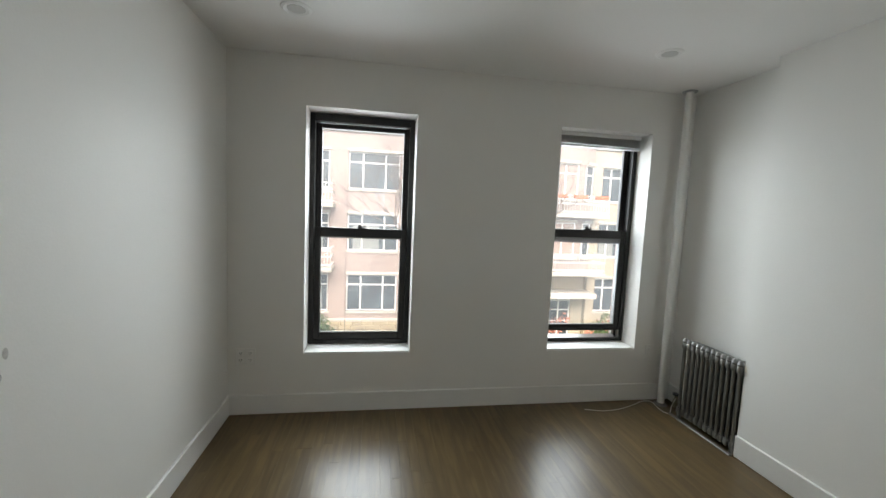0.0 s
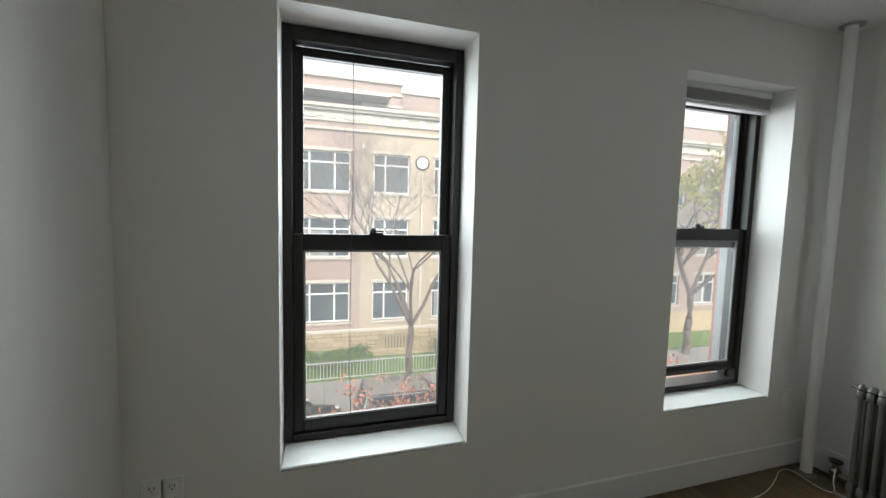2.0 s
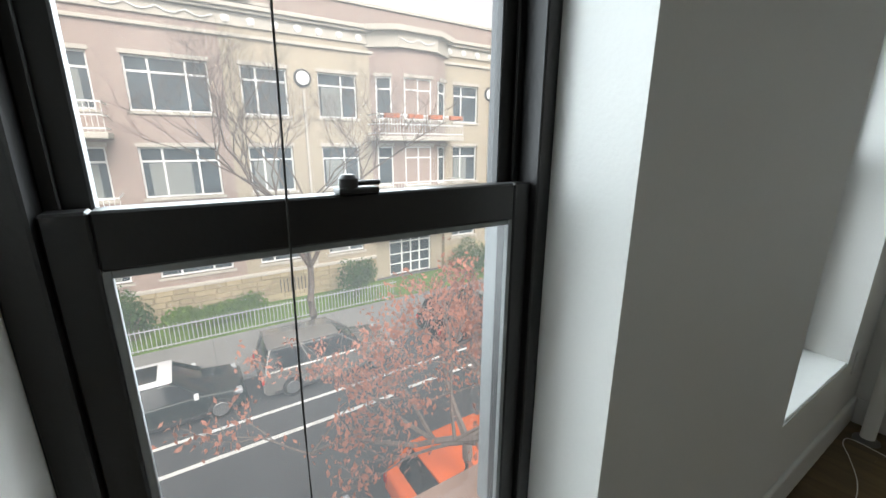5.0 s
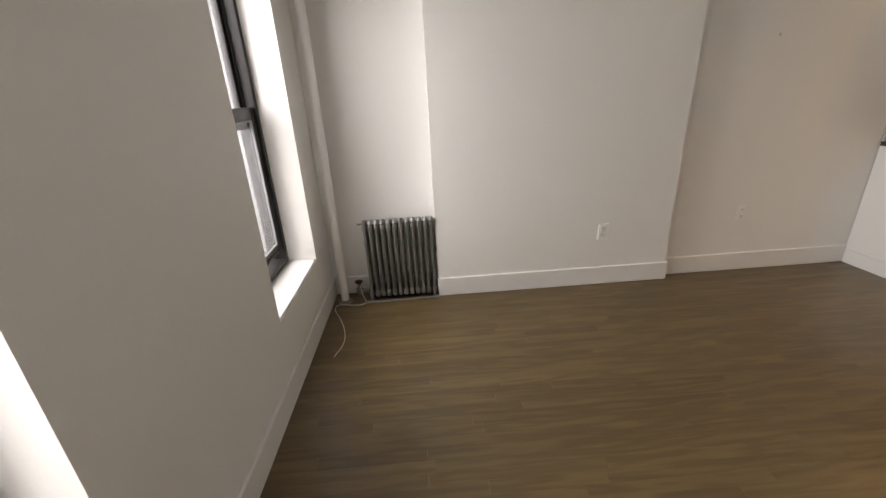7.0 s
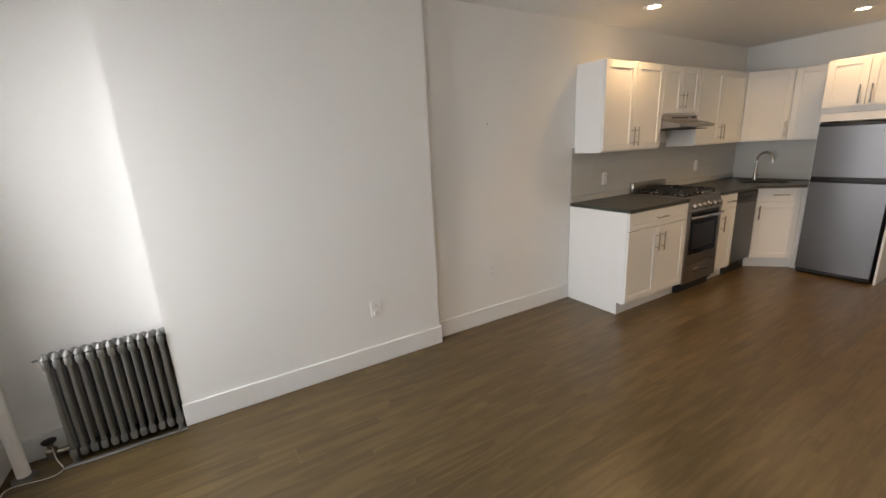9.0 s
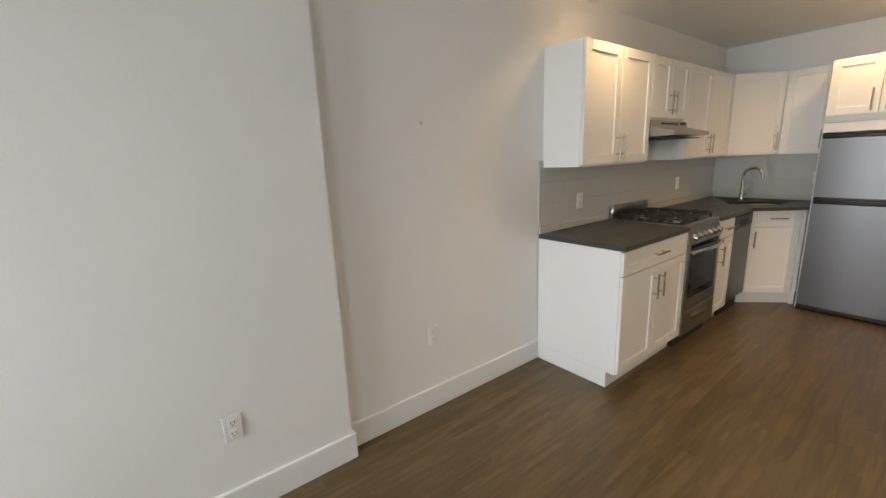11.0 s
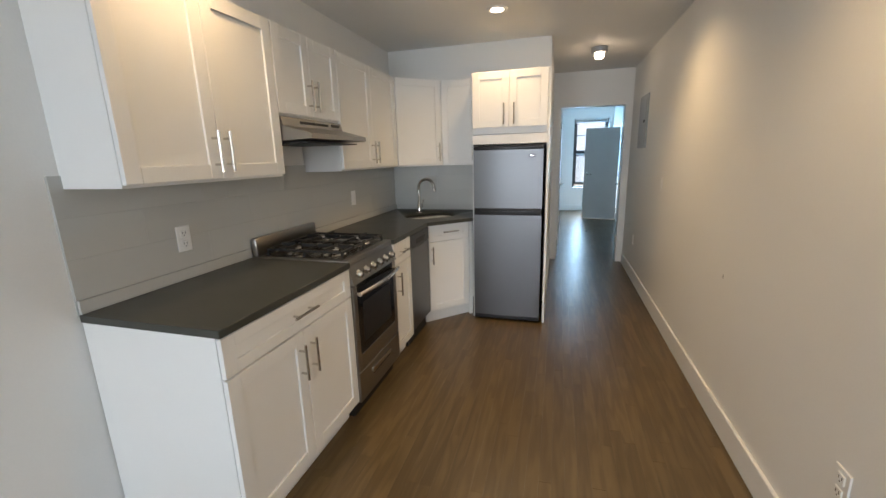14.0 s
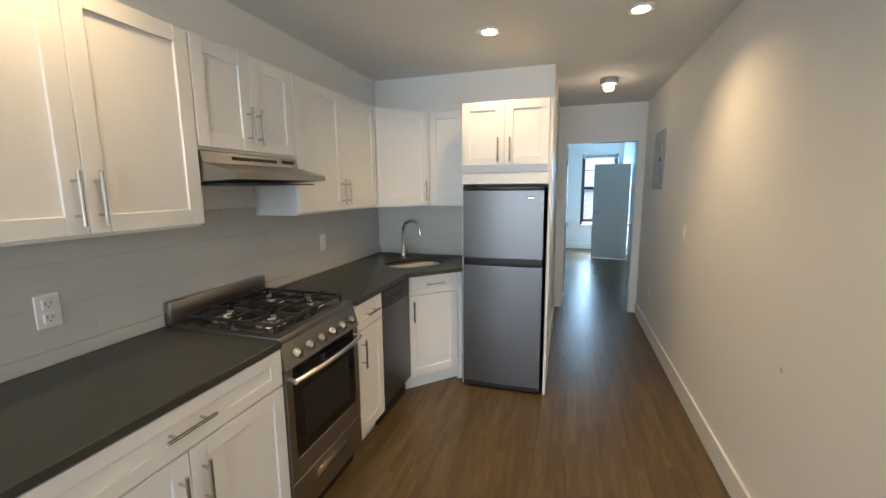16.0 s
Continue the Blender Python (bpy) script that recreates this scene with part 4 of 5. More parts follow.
M_SCUFF = mat("scuffed_paint", (0.5, 0.49, 0.47), 0.6, var=0.2, scale=60)
scuff(pose(XK, -3.02, 1.62, 0, 0, -90), 0.009)
scuff(pose(XL, -1.62, 1.02, 0, 0, 90), 0.014)
scuff(pose(XL, -1.64, 0.96, 0, 0, 90), 0.009)
scuff(pose(XH, -5.35, 0.78, 0, 0, 90), 0.012)


# ---------------------------------------------------------------- street outside
GZ = -6.45
M_ASPH = mat("asphalt", (0.065, 0.067, 0.07), 0.85, var=0.2, scale=0.6, bump=0.3, bscale=40)
M_CONC = mat("pavement_concrete", (0.2, 0.197, 0.19), 0.8, var=0.14, scale=0.8, bump=0.1, bscale=30)
M_LINE = mat("road_paint", (0.7, 0.69, 0.66), 0.6, var=0.15, scale=6)
M_GRASS = mat("lawn_green", (0.09, 0.15, 0.03), 0.9, var=0.4, scale=2, bump=0.4, bscale=20)
M_SAND = mat("buff_stone", (0.33, 0.27, 0.175), 0.85, var=0.12, scale=2, bump=0.5, bscale=9, rand=0.14)
M_LIME = mat("limestone_trim", (0.44, 0.41, 0.36), 0.8, var=0.08, scale=2, bump=0.1)
M_BROWN = mat("brownstone", (0.30, 0.17, 0.12), 0.85, var=0.12, scale=3, bump=0.2)
M_WHITEF = mat("white_window_frame", (0.68, 0.68, 0.66), 0.5, var=0.04)
M_PANE = mat("dark_window_pane", (0.06, 0.075, 0.085), 0.1, var=0.5, scale=0.9, bump=0.0, spec=0.3)
M_CURT = mat("pale_curtain", (0.2, 0.215, 0.205), 0.7, var=0.15, scale=6, stretch=(8, 1, 1))
M_IRONF = mat("black_railing", (0.03, 0.03, 0.03), 0.5, var=0.2)
M_RAIL = mat("grey_railing", (0.34, 0.35, 0.34), 0.5, var=0.15)
M_WRAIL = mat("white_railing", (0.65, 0.65, 0.63), 0.5, var=0.1)
M_BARK = mat("bark", (0.11, 0.085, 0.07), 0.9, var=0.3, scale=12, bump=0.5, bscale=60)
M_BARK_PALE = mat("pale_bark", (0.2, 0.16, 0.14), 0.9, var=0.3, scale=12, bump=0.5, bscale=60)
M_REDLEAF = mat("red_spring_leaves", (0.44, 0.17, 0.11), 0.6, var=0.5, scale=3)
M_YELLEAF = mat("yellow_green_leaves", (0.30, 0.28, 0.06), 0.6, var=0.4, scale=2)
M_BUSH = mat("bush_leaves", (0.05, 0.09, 0.03), 0.7, var=0.5, scale=3)
M_TERRA = mat("terracotta", (0.4, 0.12, 0.05), 0.8, var=0.15)
M_TYRE = mat("tyre_rubber", (0.02, 0.02, 0.02), 0.8, var=0.2)
M_CARGLASS = mat("car_glass", (0.015, 0.018, 0.02), 0.06, var=0.1, bump=0.0)
M_REDLAMP = mat("tail_lamp", (0.4, 0.02, 0.02), 0.2, bump=0.0)
M_HEAD = mat("head_lamp", (0.4, 0.41, 0.42), 0.15, bump=0.0)


def brick_mat(name, c1, c2, mortar):
    m = bpy.data.materials.new(name)
    m.use_nodes = True
    n, l = m.node_tree.nodes, m.node_tree.links
    b = n["Principled BSDF"]
    tc, mp, bt, nz = (n.new("ShaderNode" + k) for k in ("TexCoord", "Mapping", "TexBrick", "TexNoise"))
    mp.inputs["Rotation"].default_value = (radians(-90), 0, 0)
    l.new(tc.outputs["Object"], mp.inputs[0])
    l.new(mp.outputs[0], bt.inputs["Vector"])
    bt.inputs["Color1"].default_value, bt.inputs["Color2"].default_value, bt.inputs["Mortar"].default_value = (*c1, 1), (*c2, 1), (*mortar, 1)
    bt.inputs["Scale"].default_value = 1.0
    bt.inputs["Brick Width"].default_value, bt.inputs["Row Height"].default_value, bt.inputs["Mortar Size"].default_value = 0.21, 0.075, 0.008
    nz.inputs["Scale"].default_value, nz.inputs["Detail"].default_value = 0.7, 5
    mr = n.new("ShaderNodeMapRange")
    mr.inputs["To Min"].default_value, mr.inputs["To Max"].default_value = 0.8, 1.2
    l.new(nz.outputs["Fac"], mr.inputs["Value"])
    sc = n.new("ShaderNodeVectorMath")
    sc.operation = "SCALE"
    l.new(bt.outputs["Color"], sc.inputs[0])
    l.new(mr.outputs[0], sc.inputs["Scale"])
    l.new(sc.outputs[0], b.inputs["Base Color"])
    b.inputs["Roughness"].default_value = 0.85
    bp = n.new("ShaderNodeBump")
    bp.inputs["Strength"].default_value, bp.inputs["Distance"].default_value = 0.4, 0.01
    l.new(bt.outputs["Fac"], bp.inputs["Height"])
    bp.invert = True
    l.new(bp.outputs[0], b.inputs["Normal"])
    return m


M_REDBRICK = brick_mat("red_brick", (0.30, 0.10, 0.06), (0.36, 0.14, 0.09), (0.3, 0.15, 0.11))
M_PINK = brick_mat("pink_brick", (0.28, 0.20, 0.172), (0.33, 0.248, 0.21), (0.32, 0.29, 0.265))
M_BUFF = brick_mat("buff_brick", (0.34, 0.285, 0.205), (0.385, 0.33, 0.245), (0.35, 0.31, 0.26))


def ground(name, x0, x1, y0, y1, z0, z1, m, label, cat):
    return setting(name, B(x0, x1, y0, y1, z0, z1), m, label, cat)


ground("ground", -900, 900, -900, 900, GZ - 0.6, GZ - 0.02, M_CONC, "grey ground reaching to the distance", "ground")
ground("road", -120, 120, 4.3, 13.4, GZ - 0.019, GZ, M_ASPH, "grey asphalt street with white lane lines", "road")
ground("pavement", -120, 120, 13.4, 17.0, GZ - 0.019, GZ + 0.15, M_CONC, "pale concrete pavement across the street", "pavement")
ground("pavement", -120, 120, 0.36, 4.3, GZ - 0.019, GZ + 0.15, M_CONC, "pale concrete pavement below the windows", "pavement")
ground("lawn", -60, 60, 17.0, 19.8, GZ - 0.019, GZ + 0.2, M_GRASS, "green lawn strip behind a railing", "lawn")
ground("lane_line", -60, 60, 11.05, 11.17, GZ, GZ + 0.005, M_LINE, "white painted lane line on the asphalt", "marking")
ground("lane_line", -60, 4.6, 9.85, 9.99, GZ, GZ + 0.005, M_LINE, "white painted lane line on the asphalt", "marking")
for k in range(8):
    ground("lane_dash", 5.2 + k * 1.7, 6.3 + k * 1.7, 9.95, 10.08, GZ, GZ + 0.005, M_LINE, "short white lane dash on the asphalt", "marking")
# slab joints of the far pavement
for k in range(14):
    ground("pavement_joint", -8 + k * 1.6, -7.985 + k * 1.6, 13.45, 16.98, GZ + 0.15, GZ + 0.152, M_ASPH, "dark joint between pavement slabs", "joint")

for a, b in (W1, W2):
    setting("outer_sill", B(a - 0.08, b + 0.14, 0.30, 0.47, 0.30, 0.40, bevel=0.01), M_BROWN, "brownstone sill outside the window", "sill")
setting("own_facade_trim", B(-4, 6, 0.345, 0.42, -0.1, 0.02, bevel=0.01), M_BROWN, "brownstone band below the windows", "trim")

setting("brick_jamb", B(W2[1] + 0.002, W2[1] + 0.25, 0.343, 0.375, 0.402, 2.3, bevel=0.004), M_REDBRICK, "red-brown brick jamb outside the window", "wall")

# ---- apartment building across the street
FYB = 19.8
TOP = 6.8
bld = thing("apartment_building", "buff and pink brick apartment building with white windows", "building", pose(0, FYB, 0))


def far_window(parent, x, z, w, h, lights, y=0.0, rz=0.0, curtain=False, m=None):
    """White framed window with a transom bar, set back in its opening; x: left edge, z: sill."""
    f = bmesh.new()
    t = 0.07
    box(f, 0, t, 0, 0.08, 0, h)
    box(f, w - t, w, 0, 0.08, 0, h)
    box(f, t, w - t, 0.001, 0.079, 0, t)
    box(f, t, w - t, 0.001, 0.079, h - t, h)
    box(f, t, w - t, 0.002, 0.078, h * 0.7, h * 0.7 + 0.08)
    for c in lights:
        box(f, w * c - 0.04, w * c + 0.04, 0.003, 0.077, t, h - t)
    wn_ = part("window", f, M_WHITEF, parent)
    wn_.matrix_local = pose(x, y + 0.14, z, 0, 0, rz)
    part("pane", B(t * 0.5, w - t * 0.5, 0.04, 0.05, t * 0.5, h - t * 0.5), M_PANE, wn_)
    if curtain:
        part("curtain", B(w * 0.1, w * 0.62, 0.032, 0.039, t, h * 0.68), M_CURT, wn_)
    part("window_sill", B(-0.1, w + 0.1, -0.22, 0.0, -0.12, 0.0, bevel=0.01), M_LIME, wn_)
    part("lintel", B(-0.08, w + 0.08, -0.165, -0.1, h, h + 0.16, bevel=0.01), M_LIME, wn_)
    return wn_


ROWZ = ((2.53, 2.03), (-0.86, 2.03), (-4.29, 2.08))


def facade(x0, x1, cols, m):
    """One bay of the facade with a column of windows for each (left, width, lights)."""
    us = [x0] + [v for c in cols for v in (c[0], c[0] + c[1])] + [x1]
    vs = [-4.83, -4.29, -2.21, -0.86, 1.17, 2.53, 4.56, 6.0]
    holes = [(2 * i + 1, j) for i in range(len(cols)) for j in (1, 3, 5)]
    part("wall", grid_wall(us, vs, holes, 0.0, 0.35, "x"), m, bld)
    for i, c in enumerate(cols):
        for r, (z, h) in enumerate(ROWZ):
            far_window(bld, c[0], z, c[1], h, c[2], curtain=(i + r) % 2 == 1 or r == 1)


facade(-24, -2.0, [(-22, 2.8, (0.28, 0.72)), (-17, 1.95, (0.5,)), (-13, 1.95, (0.5,)), (-9.4, 2.8, (0.28, 0.72)), (-5.8, 2.0, (0.5,)), (-3.3, 0.85, ())], M_PINK)
facade(-2.0, 1.87, [(-1.46, 2.8, (0.28, 0.72))], M_PINK)
facade(1.87, 8.45, [(2.52, 1.93, (0.33,)), (5.82, 1.93, (0.6,))], M_BUFF)
facade(13.0, 20.0, [(13.55, 1.8, (0.35,)), (17.0, 1.8, (0.6,))], M_BUFF)
facade(20.0, 42.0, [(20.8, 2.8, (0.28, 0.72)), (25.0, 1.9, (0.5,)), (29.0, 1.9, (0.5,)), (33.0, 2.8, (0.28, 0.72)), (37.5, 1.9, (0.5,))], M_PINK)
# angled bay with three windows a storey
bay = [(8.45, 0.34), (8.452, 0.0), (9.75, -0.8), (11.75, -0.8), (13.0, 0.0), (13.0, 0.34)]
part("bay", prism(bmesh.new(), bay, -1.6, 6.0), M_PINK, bld, "projecting pink brick bay")
for z, h in ROWZ[:2]:
    ang_ = math.degrees(math.atan2(-0.8, 1.298))
    d = Vector((1.298, -0.8)).normalized()
    far_window(bld, 8.452 + d.x * 0.35 + d.y * 0.17, z, 0.8, h, (), y=d.y * 0.35 - d.x * 0.17, rz=ang_)
    far_window(bld, 9.95, z, 1.6, h, (0.5,), y=-0.8 - 0.17)
    d = Vector((1.25, 0.8)).normalized()
    far_window(bld, 11.75 + d.x * 0.35 + d.y * 0.17, z, 0.8, h, (), y=-0.8 + d.y * 0.35 - d.x * 0.17, rz=-ang_)
part("entrance_wall", grid_wall([8.45, 9.4, 12.2, 13.0], [GZ + 0.2, -3.3, -1.6], [(1, 0)], 0.3, 0.6, "x"), M_BUFF, bld)
ed = bmesh.new()
for x in (9.4, 10.2, 10.8, 11.4, 12.12):
    box(ed, x, x + 0.08, 0.4, 0.48, GZ + 0.2, -3.3)
for z in (GZ + 0.25, -5.6, -5.0, -4.3, -3.7, -3.36):
    box(ed, 9.41, 12.19, 0.402, 0.478, z, z + 0.06)
en = part("entrance_door", ed, M_WHITEF, bld, "white framed glass entrance doors")
part("entrance_glass", B(9.42, 12.18, 0.46, 0.47, GZ + 0.2, -3.31), M_PANE, en)
part("canopy", B(8.3, 13.1, -1.1, 0.29, -3.28, -2.95, bevel=0.03), M_LIME, bld, "pale entrance canopy")
part("house_sign", lathe(bmesh.new(), [(0.32, 0), (0.32, 0.05)], (10.7, -1.1, -3.1), 24, pose(0, 0, 0, 90) @ Matrix.Diagonal((1.3, 0.42, 1, 1))), M_WHITEF, bld, "white oval sign")


def balcony(x0, x1, z, y0=-1.5, label=""):
    b = part("balcony", B(x0, x1, y0, 0.0, z - 0.28, z - 0.06, bevel=0.03), M_LIME, bld, "pale balcony slab with a white railing")
    rl = bmesh.new()
    for zz in (0.1, 0.55, 1.0):
        box(rl, x0 + 0.05, x1 - 0.05, y0 + 0.05, y0 + 0.09, z + zz - 0.06, z + zz)
        for xx in (x0 + 0.05, x1 - 0.09):
            box(rl, xx, xx + 0.04, y0 + 0.09, 0.0, z + zz - 0.06, z + zz)
    n = int((x1 - x0) / 0.16)
    for k in range(n + 1):
        xx = x0 + 0.06 + (x1 - x0 - 0.14) * k / n
        box(rl, xx, xx + 0.02, y0 + 0.06, y0 + 0.08, z - 0.06, z + 1.0)
    part("railing", rl, M_WRAIL, b)
    return b


bc = balcony(8.2, 13.3, 1.75)
for x in (8.5, 9.8, 11.0, 12.3):
    part("planter", B(x, x + 0.8, -1.62, -1.42, 2.55, 2.76, bevel=0.02), M_TERRA, bc, "terracotta planter")
balcony(8.2, 13.3, -1.6)
for z in (1.75, -1.6):
    balcony(-5.9, -2.1, z)
# cornices, medallions and swags
part("belt_course", B(-24, 42, -0.12, 0.05, 5.58, 5.72, bevel=0.02), M_LIME, bld)
part("cornice", box(box(B(-24, 42, -0.1, 0.3, 6.0, 6.5, bevel=0.02), -24, 42, -0.28, 0.3, 6.501, 6.62, 0.02), -24, 42, -0.4, 0.3, 6.621, 6.8, 0.03), M_LIME, bld, "pale stepped cornice")
part("bay_cornice", prism(prism(bmesh.new(), [(8.2, 0.0), (9.6, -1.0), (11.9, -1.0), (13.25, 0.0)], 5.9, 6.6), [(8.1, -0.39), (9.5, -1.25), (12.0, -1.25), (13.35, -0.39)], 6.601, 6.85), M_LIME, bld)
disc = mesh_of("medallion", lathe(bmesh.new(), [(0.16, 0), (0.16, 0.04), (0.1, 0.06)], n=16, m=pose(0, 0, 0, 90)), M_WHITEF)
for k in range(14):
    o = new("medallion", disc)
    o.parent, o.location = bld, (2.2 + k * 0.95 if k < 7 else 13.2 + (k - 7) * 0.95, -0.1, 6.25)
sw = bmesh.new()
for x0 in [-2.0 + k * 0.95 for k in range(4)] + [8.6 + k * 0.0 for k in range(1)]:
    tube(sw, [(x0 + 0.9 * t / 8, -0.14, 6.32 - 0.16 * math.sin(math.pi * t / 8)) for t in range(9)], 0.03, 6)
for k in range(2):
    x0 = 9.75 + k
    tube(sw, [(x0 + 0.95 * t / 8, -1.03, 6.32 - 0.16 * math.sin(math.pi * t / 8)) for t in range(9)], 0.03, 6)
part("swag", sw, M_WHITEF, bld, "white plaster swags")
for x, z in ((5.13, 4.22), (16.2, 4.22)):
    rn = part("round_vent", lathe(bmesh.new(), [(0.4, 0), (0.4, 0.06), (0.33, 0.08)], (x, 0, z), 28, pose(0, 0, 0, 90)), M_IRONF, bld, "dark ring round a white disc")
    part("disc", lathe(bmesh.new(), [(0.3, 0), (0.3, 0.1), (0.26, 0.11)], (x, 0, z), 28, pose(0, 0, 0, 90)), M_WHITEF, rn)
    part("downpipe", box(B(x - 0.05, x + 0.05, -0.1, -0.001, -4.8, z - 0.5), x - 0.25, x + 0.25, -0.06, -0.001, z - 1.3, z - 1.24), M_LIME, bld)
part("penthouse", B(-24, 4.4, 2.6, 8, 6.0, 8.95, bevel=0.02), M_PINK, bld, "set-back pink brick top storey")
part("penthouse", B(4.4, 42, 3.4, 8, 6.0, 8.75, bevel=0.02), M_PINK, bld, "set-back pink brick top storey")
part("penthouse_band", B(-24, 4.5, 2.5, 8.1, 8.3, 8.45, bevel=0.01), M_LIME, bld)
part("penthouse_band", B(-24, 4.5, 2.45, 8.1, 8.951, 9.12, bevel=0.01), M_LIME, bld)
part("penthouse_band", B(4.51, 42, 3.3, 8.1, 8.751, 8.9, bevel=0.01), M_LIME, bld)
for x in (2.2, 4.9, 8.5, 12.5):
    far_window(bld, x, 6.1, 2.2, 1.5, (0.5,), y=2.45 if x < 4 else 3.25)
part("awning", B(-3, 3.6, 1.2, 2.6, 7.85, 7.95, bevel=0.01), M_LIME, bld)
dish = bmesh.new()
for x in (7.6, 8.1, 8.7):
    lathe(dish, [(0.02, 0), (0.25, 0.06), (0.28, 0.1)], (x, 3.8, 9.2), 16, pose(0, 0, 0, 60, 0, 20))
    rod(dish, (x, 3.8, 8.74), (x, 3.8, 9.2), 0.03, n=6)
part("roof_dishes", dish, M_WHITEF, bld, "small satellite dishes on the roof")
# rough stone base: single blocks near the view, the rest one wall
part("base_wall", B(-24, 8.44, 0.02, 0.34, GZ, -4.83), M_SAND, bld)
part("base_wall", B(13.01, 42, -0.02, 0.34, GZ, -4.83), M_SAND, bld)
part("water_table", B(-24, 8.44, -0.12, 0.3, -4.86, -4.70, bevel=0.03), M_LIME, bld)
stones = []
for wdt in (0.5, 0.65, 0.85):
    bm = bmesh.new()
    box(bm, 0.01, wdt - 0.01, -0.09, 0.03, 0.008, 0.252, 0.03)
    stones.append((wdt, mesh_of("stone", bm, M_SAND, False)))
for r in range(6):
    x = -6.0 - 0.3 * (r % 2)
    while x < 7.4:
        wdt, me = random.choice(stones)
        if not (3.2 < x + wdt and x < 4.7 and -5.9 < GZ + 0.1 + r * 0.26 < -5.3):
            o = new("stone", me)
            o.parent, o.location = bld, (x, random.uniform(-0.02, 0.01), GZ + 0.05 + r * 0.26)
        x += wdt
cg = bmesh.new()
for k in range(9):
    box(cg, 3.25 + k * 0.17, 3.28 + k * 0.17, -0.06, -0.03, -5.9, -5.2)
part("cellar_grille", cg, M_IRONF, bld, "dark barred cellar window")

# ---- railing, hedge, bushes
fn = thing("street_railing", "low pale grey metal railing along the lawn", "railing", pose(0, 17.05, GZ + 0.15))
part("top_rail", box(B(-12, 8.3, 0, 0.04, 0.82, 0.86), -12, 8.3, 0.001, 0.039, 0.1, 0.13), M_RAIL, fn)
pk = mesh_of("picket", B(-0.012, 0.012, 0.008, 0.032, 0, 0.95), M_RAIL, False)
for k in range(135):
    o = new("picket", pk)
    o.parent, o.location = fn, (-12 + k * 0.15, 0, 0)


def leaf_cloud(bm, centre, radius, n, size, rng, flat=1.0):
    for _ in range(n):
        v = Vector((rng.gauss(0, 1), rng.gauss(0, 1), rng.gauss(0, 1))).normalized() * (rng.random() ** 0.45)
        p = Vector(centre) + Vector((v.x * radius[0], v.y * radius[1], v.z * radius[2] * flat))
        q = Euler((rng.uniform(0, 6), rng.uniform(0, 6), rng.uniform(0, 6))).to_quaternion()
        s = size * rng.uniform(0.6, 1.4)
        bm.faces.new([bm.verts.new(p + q @ Vector(c)) for c in ((-s, 0, 0), (0, -s * 0.5, 0.15 * s), (s, 0, 0), (0, s * 0.5, 0.15 * s))])


def bush(x, y, r, h, m, label):
    rng = random.Random(int(x * 100) + 7)
    b = thing("shrub", label, "shrub", pose(x, y, GZ + 0.18))
    bm = bmesh.new()
    for k in range(9):
        a = rng.uniform(0, 6.28)
        leaf_cloud(bm, (r * 0.55 * math.cos(a), r * 0.4 * math.sin(a), h * rng.uniform(0.3, 0.75)), (r * 0.55, r * 0.5, h * 0.3), 260, 0.07, rng)
    part("foliage", bm, m, b)
    st = bmesh.new()
    for k in range(5):
        tube(st, [(0.05 * k - 0.1, 0, 0), (0.15 * k - 0.3, 0.05, h * 0.5)], 0.02, 5)
    part("stem", st, M_BARK, b)


for x, y, r, h, m, lb in ((6.6, 18.2, 1.1, 2.2, M_BUSH, "dark green shrub by the entrance"), (13.6, 17.9, 1.3, 2.4, M_BUSH, "dark green shrub beside the entrance"),
                          (-2.6, 18.4, 0.8, 2.2, M_BUSH, "small dark evergreen on the lawn"), (-0.4, 18.6, 1.2, 0.9, M_GRASS, "bright green low hedge"), (1.4, 18.7, 1.2, 0.9, M_GRASS, "bright green low hedge")):
    bush(x, y, r, h, m, lb)


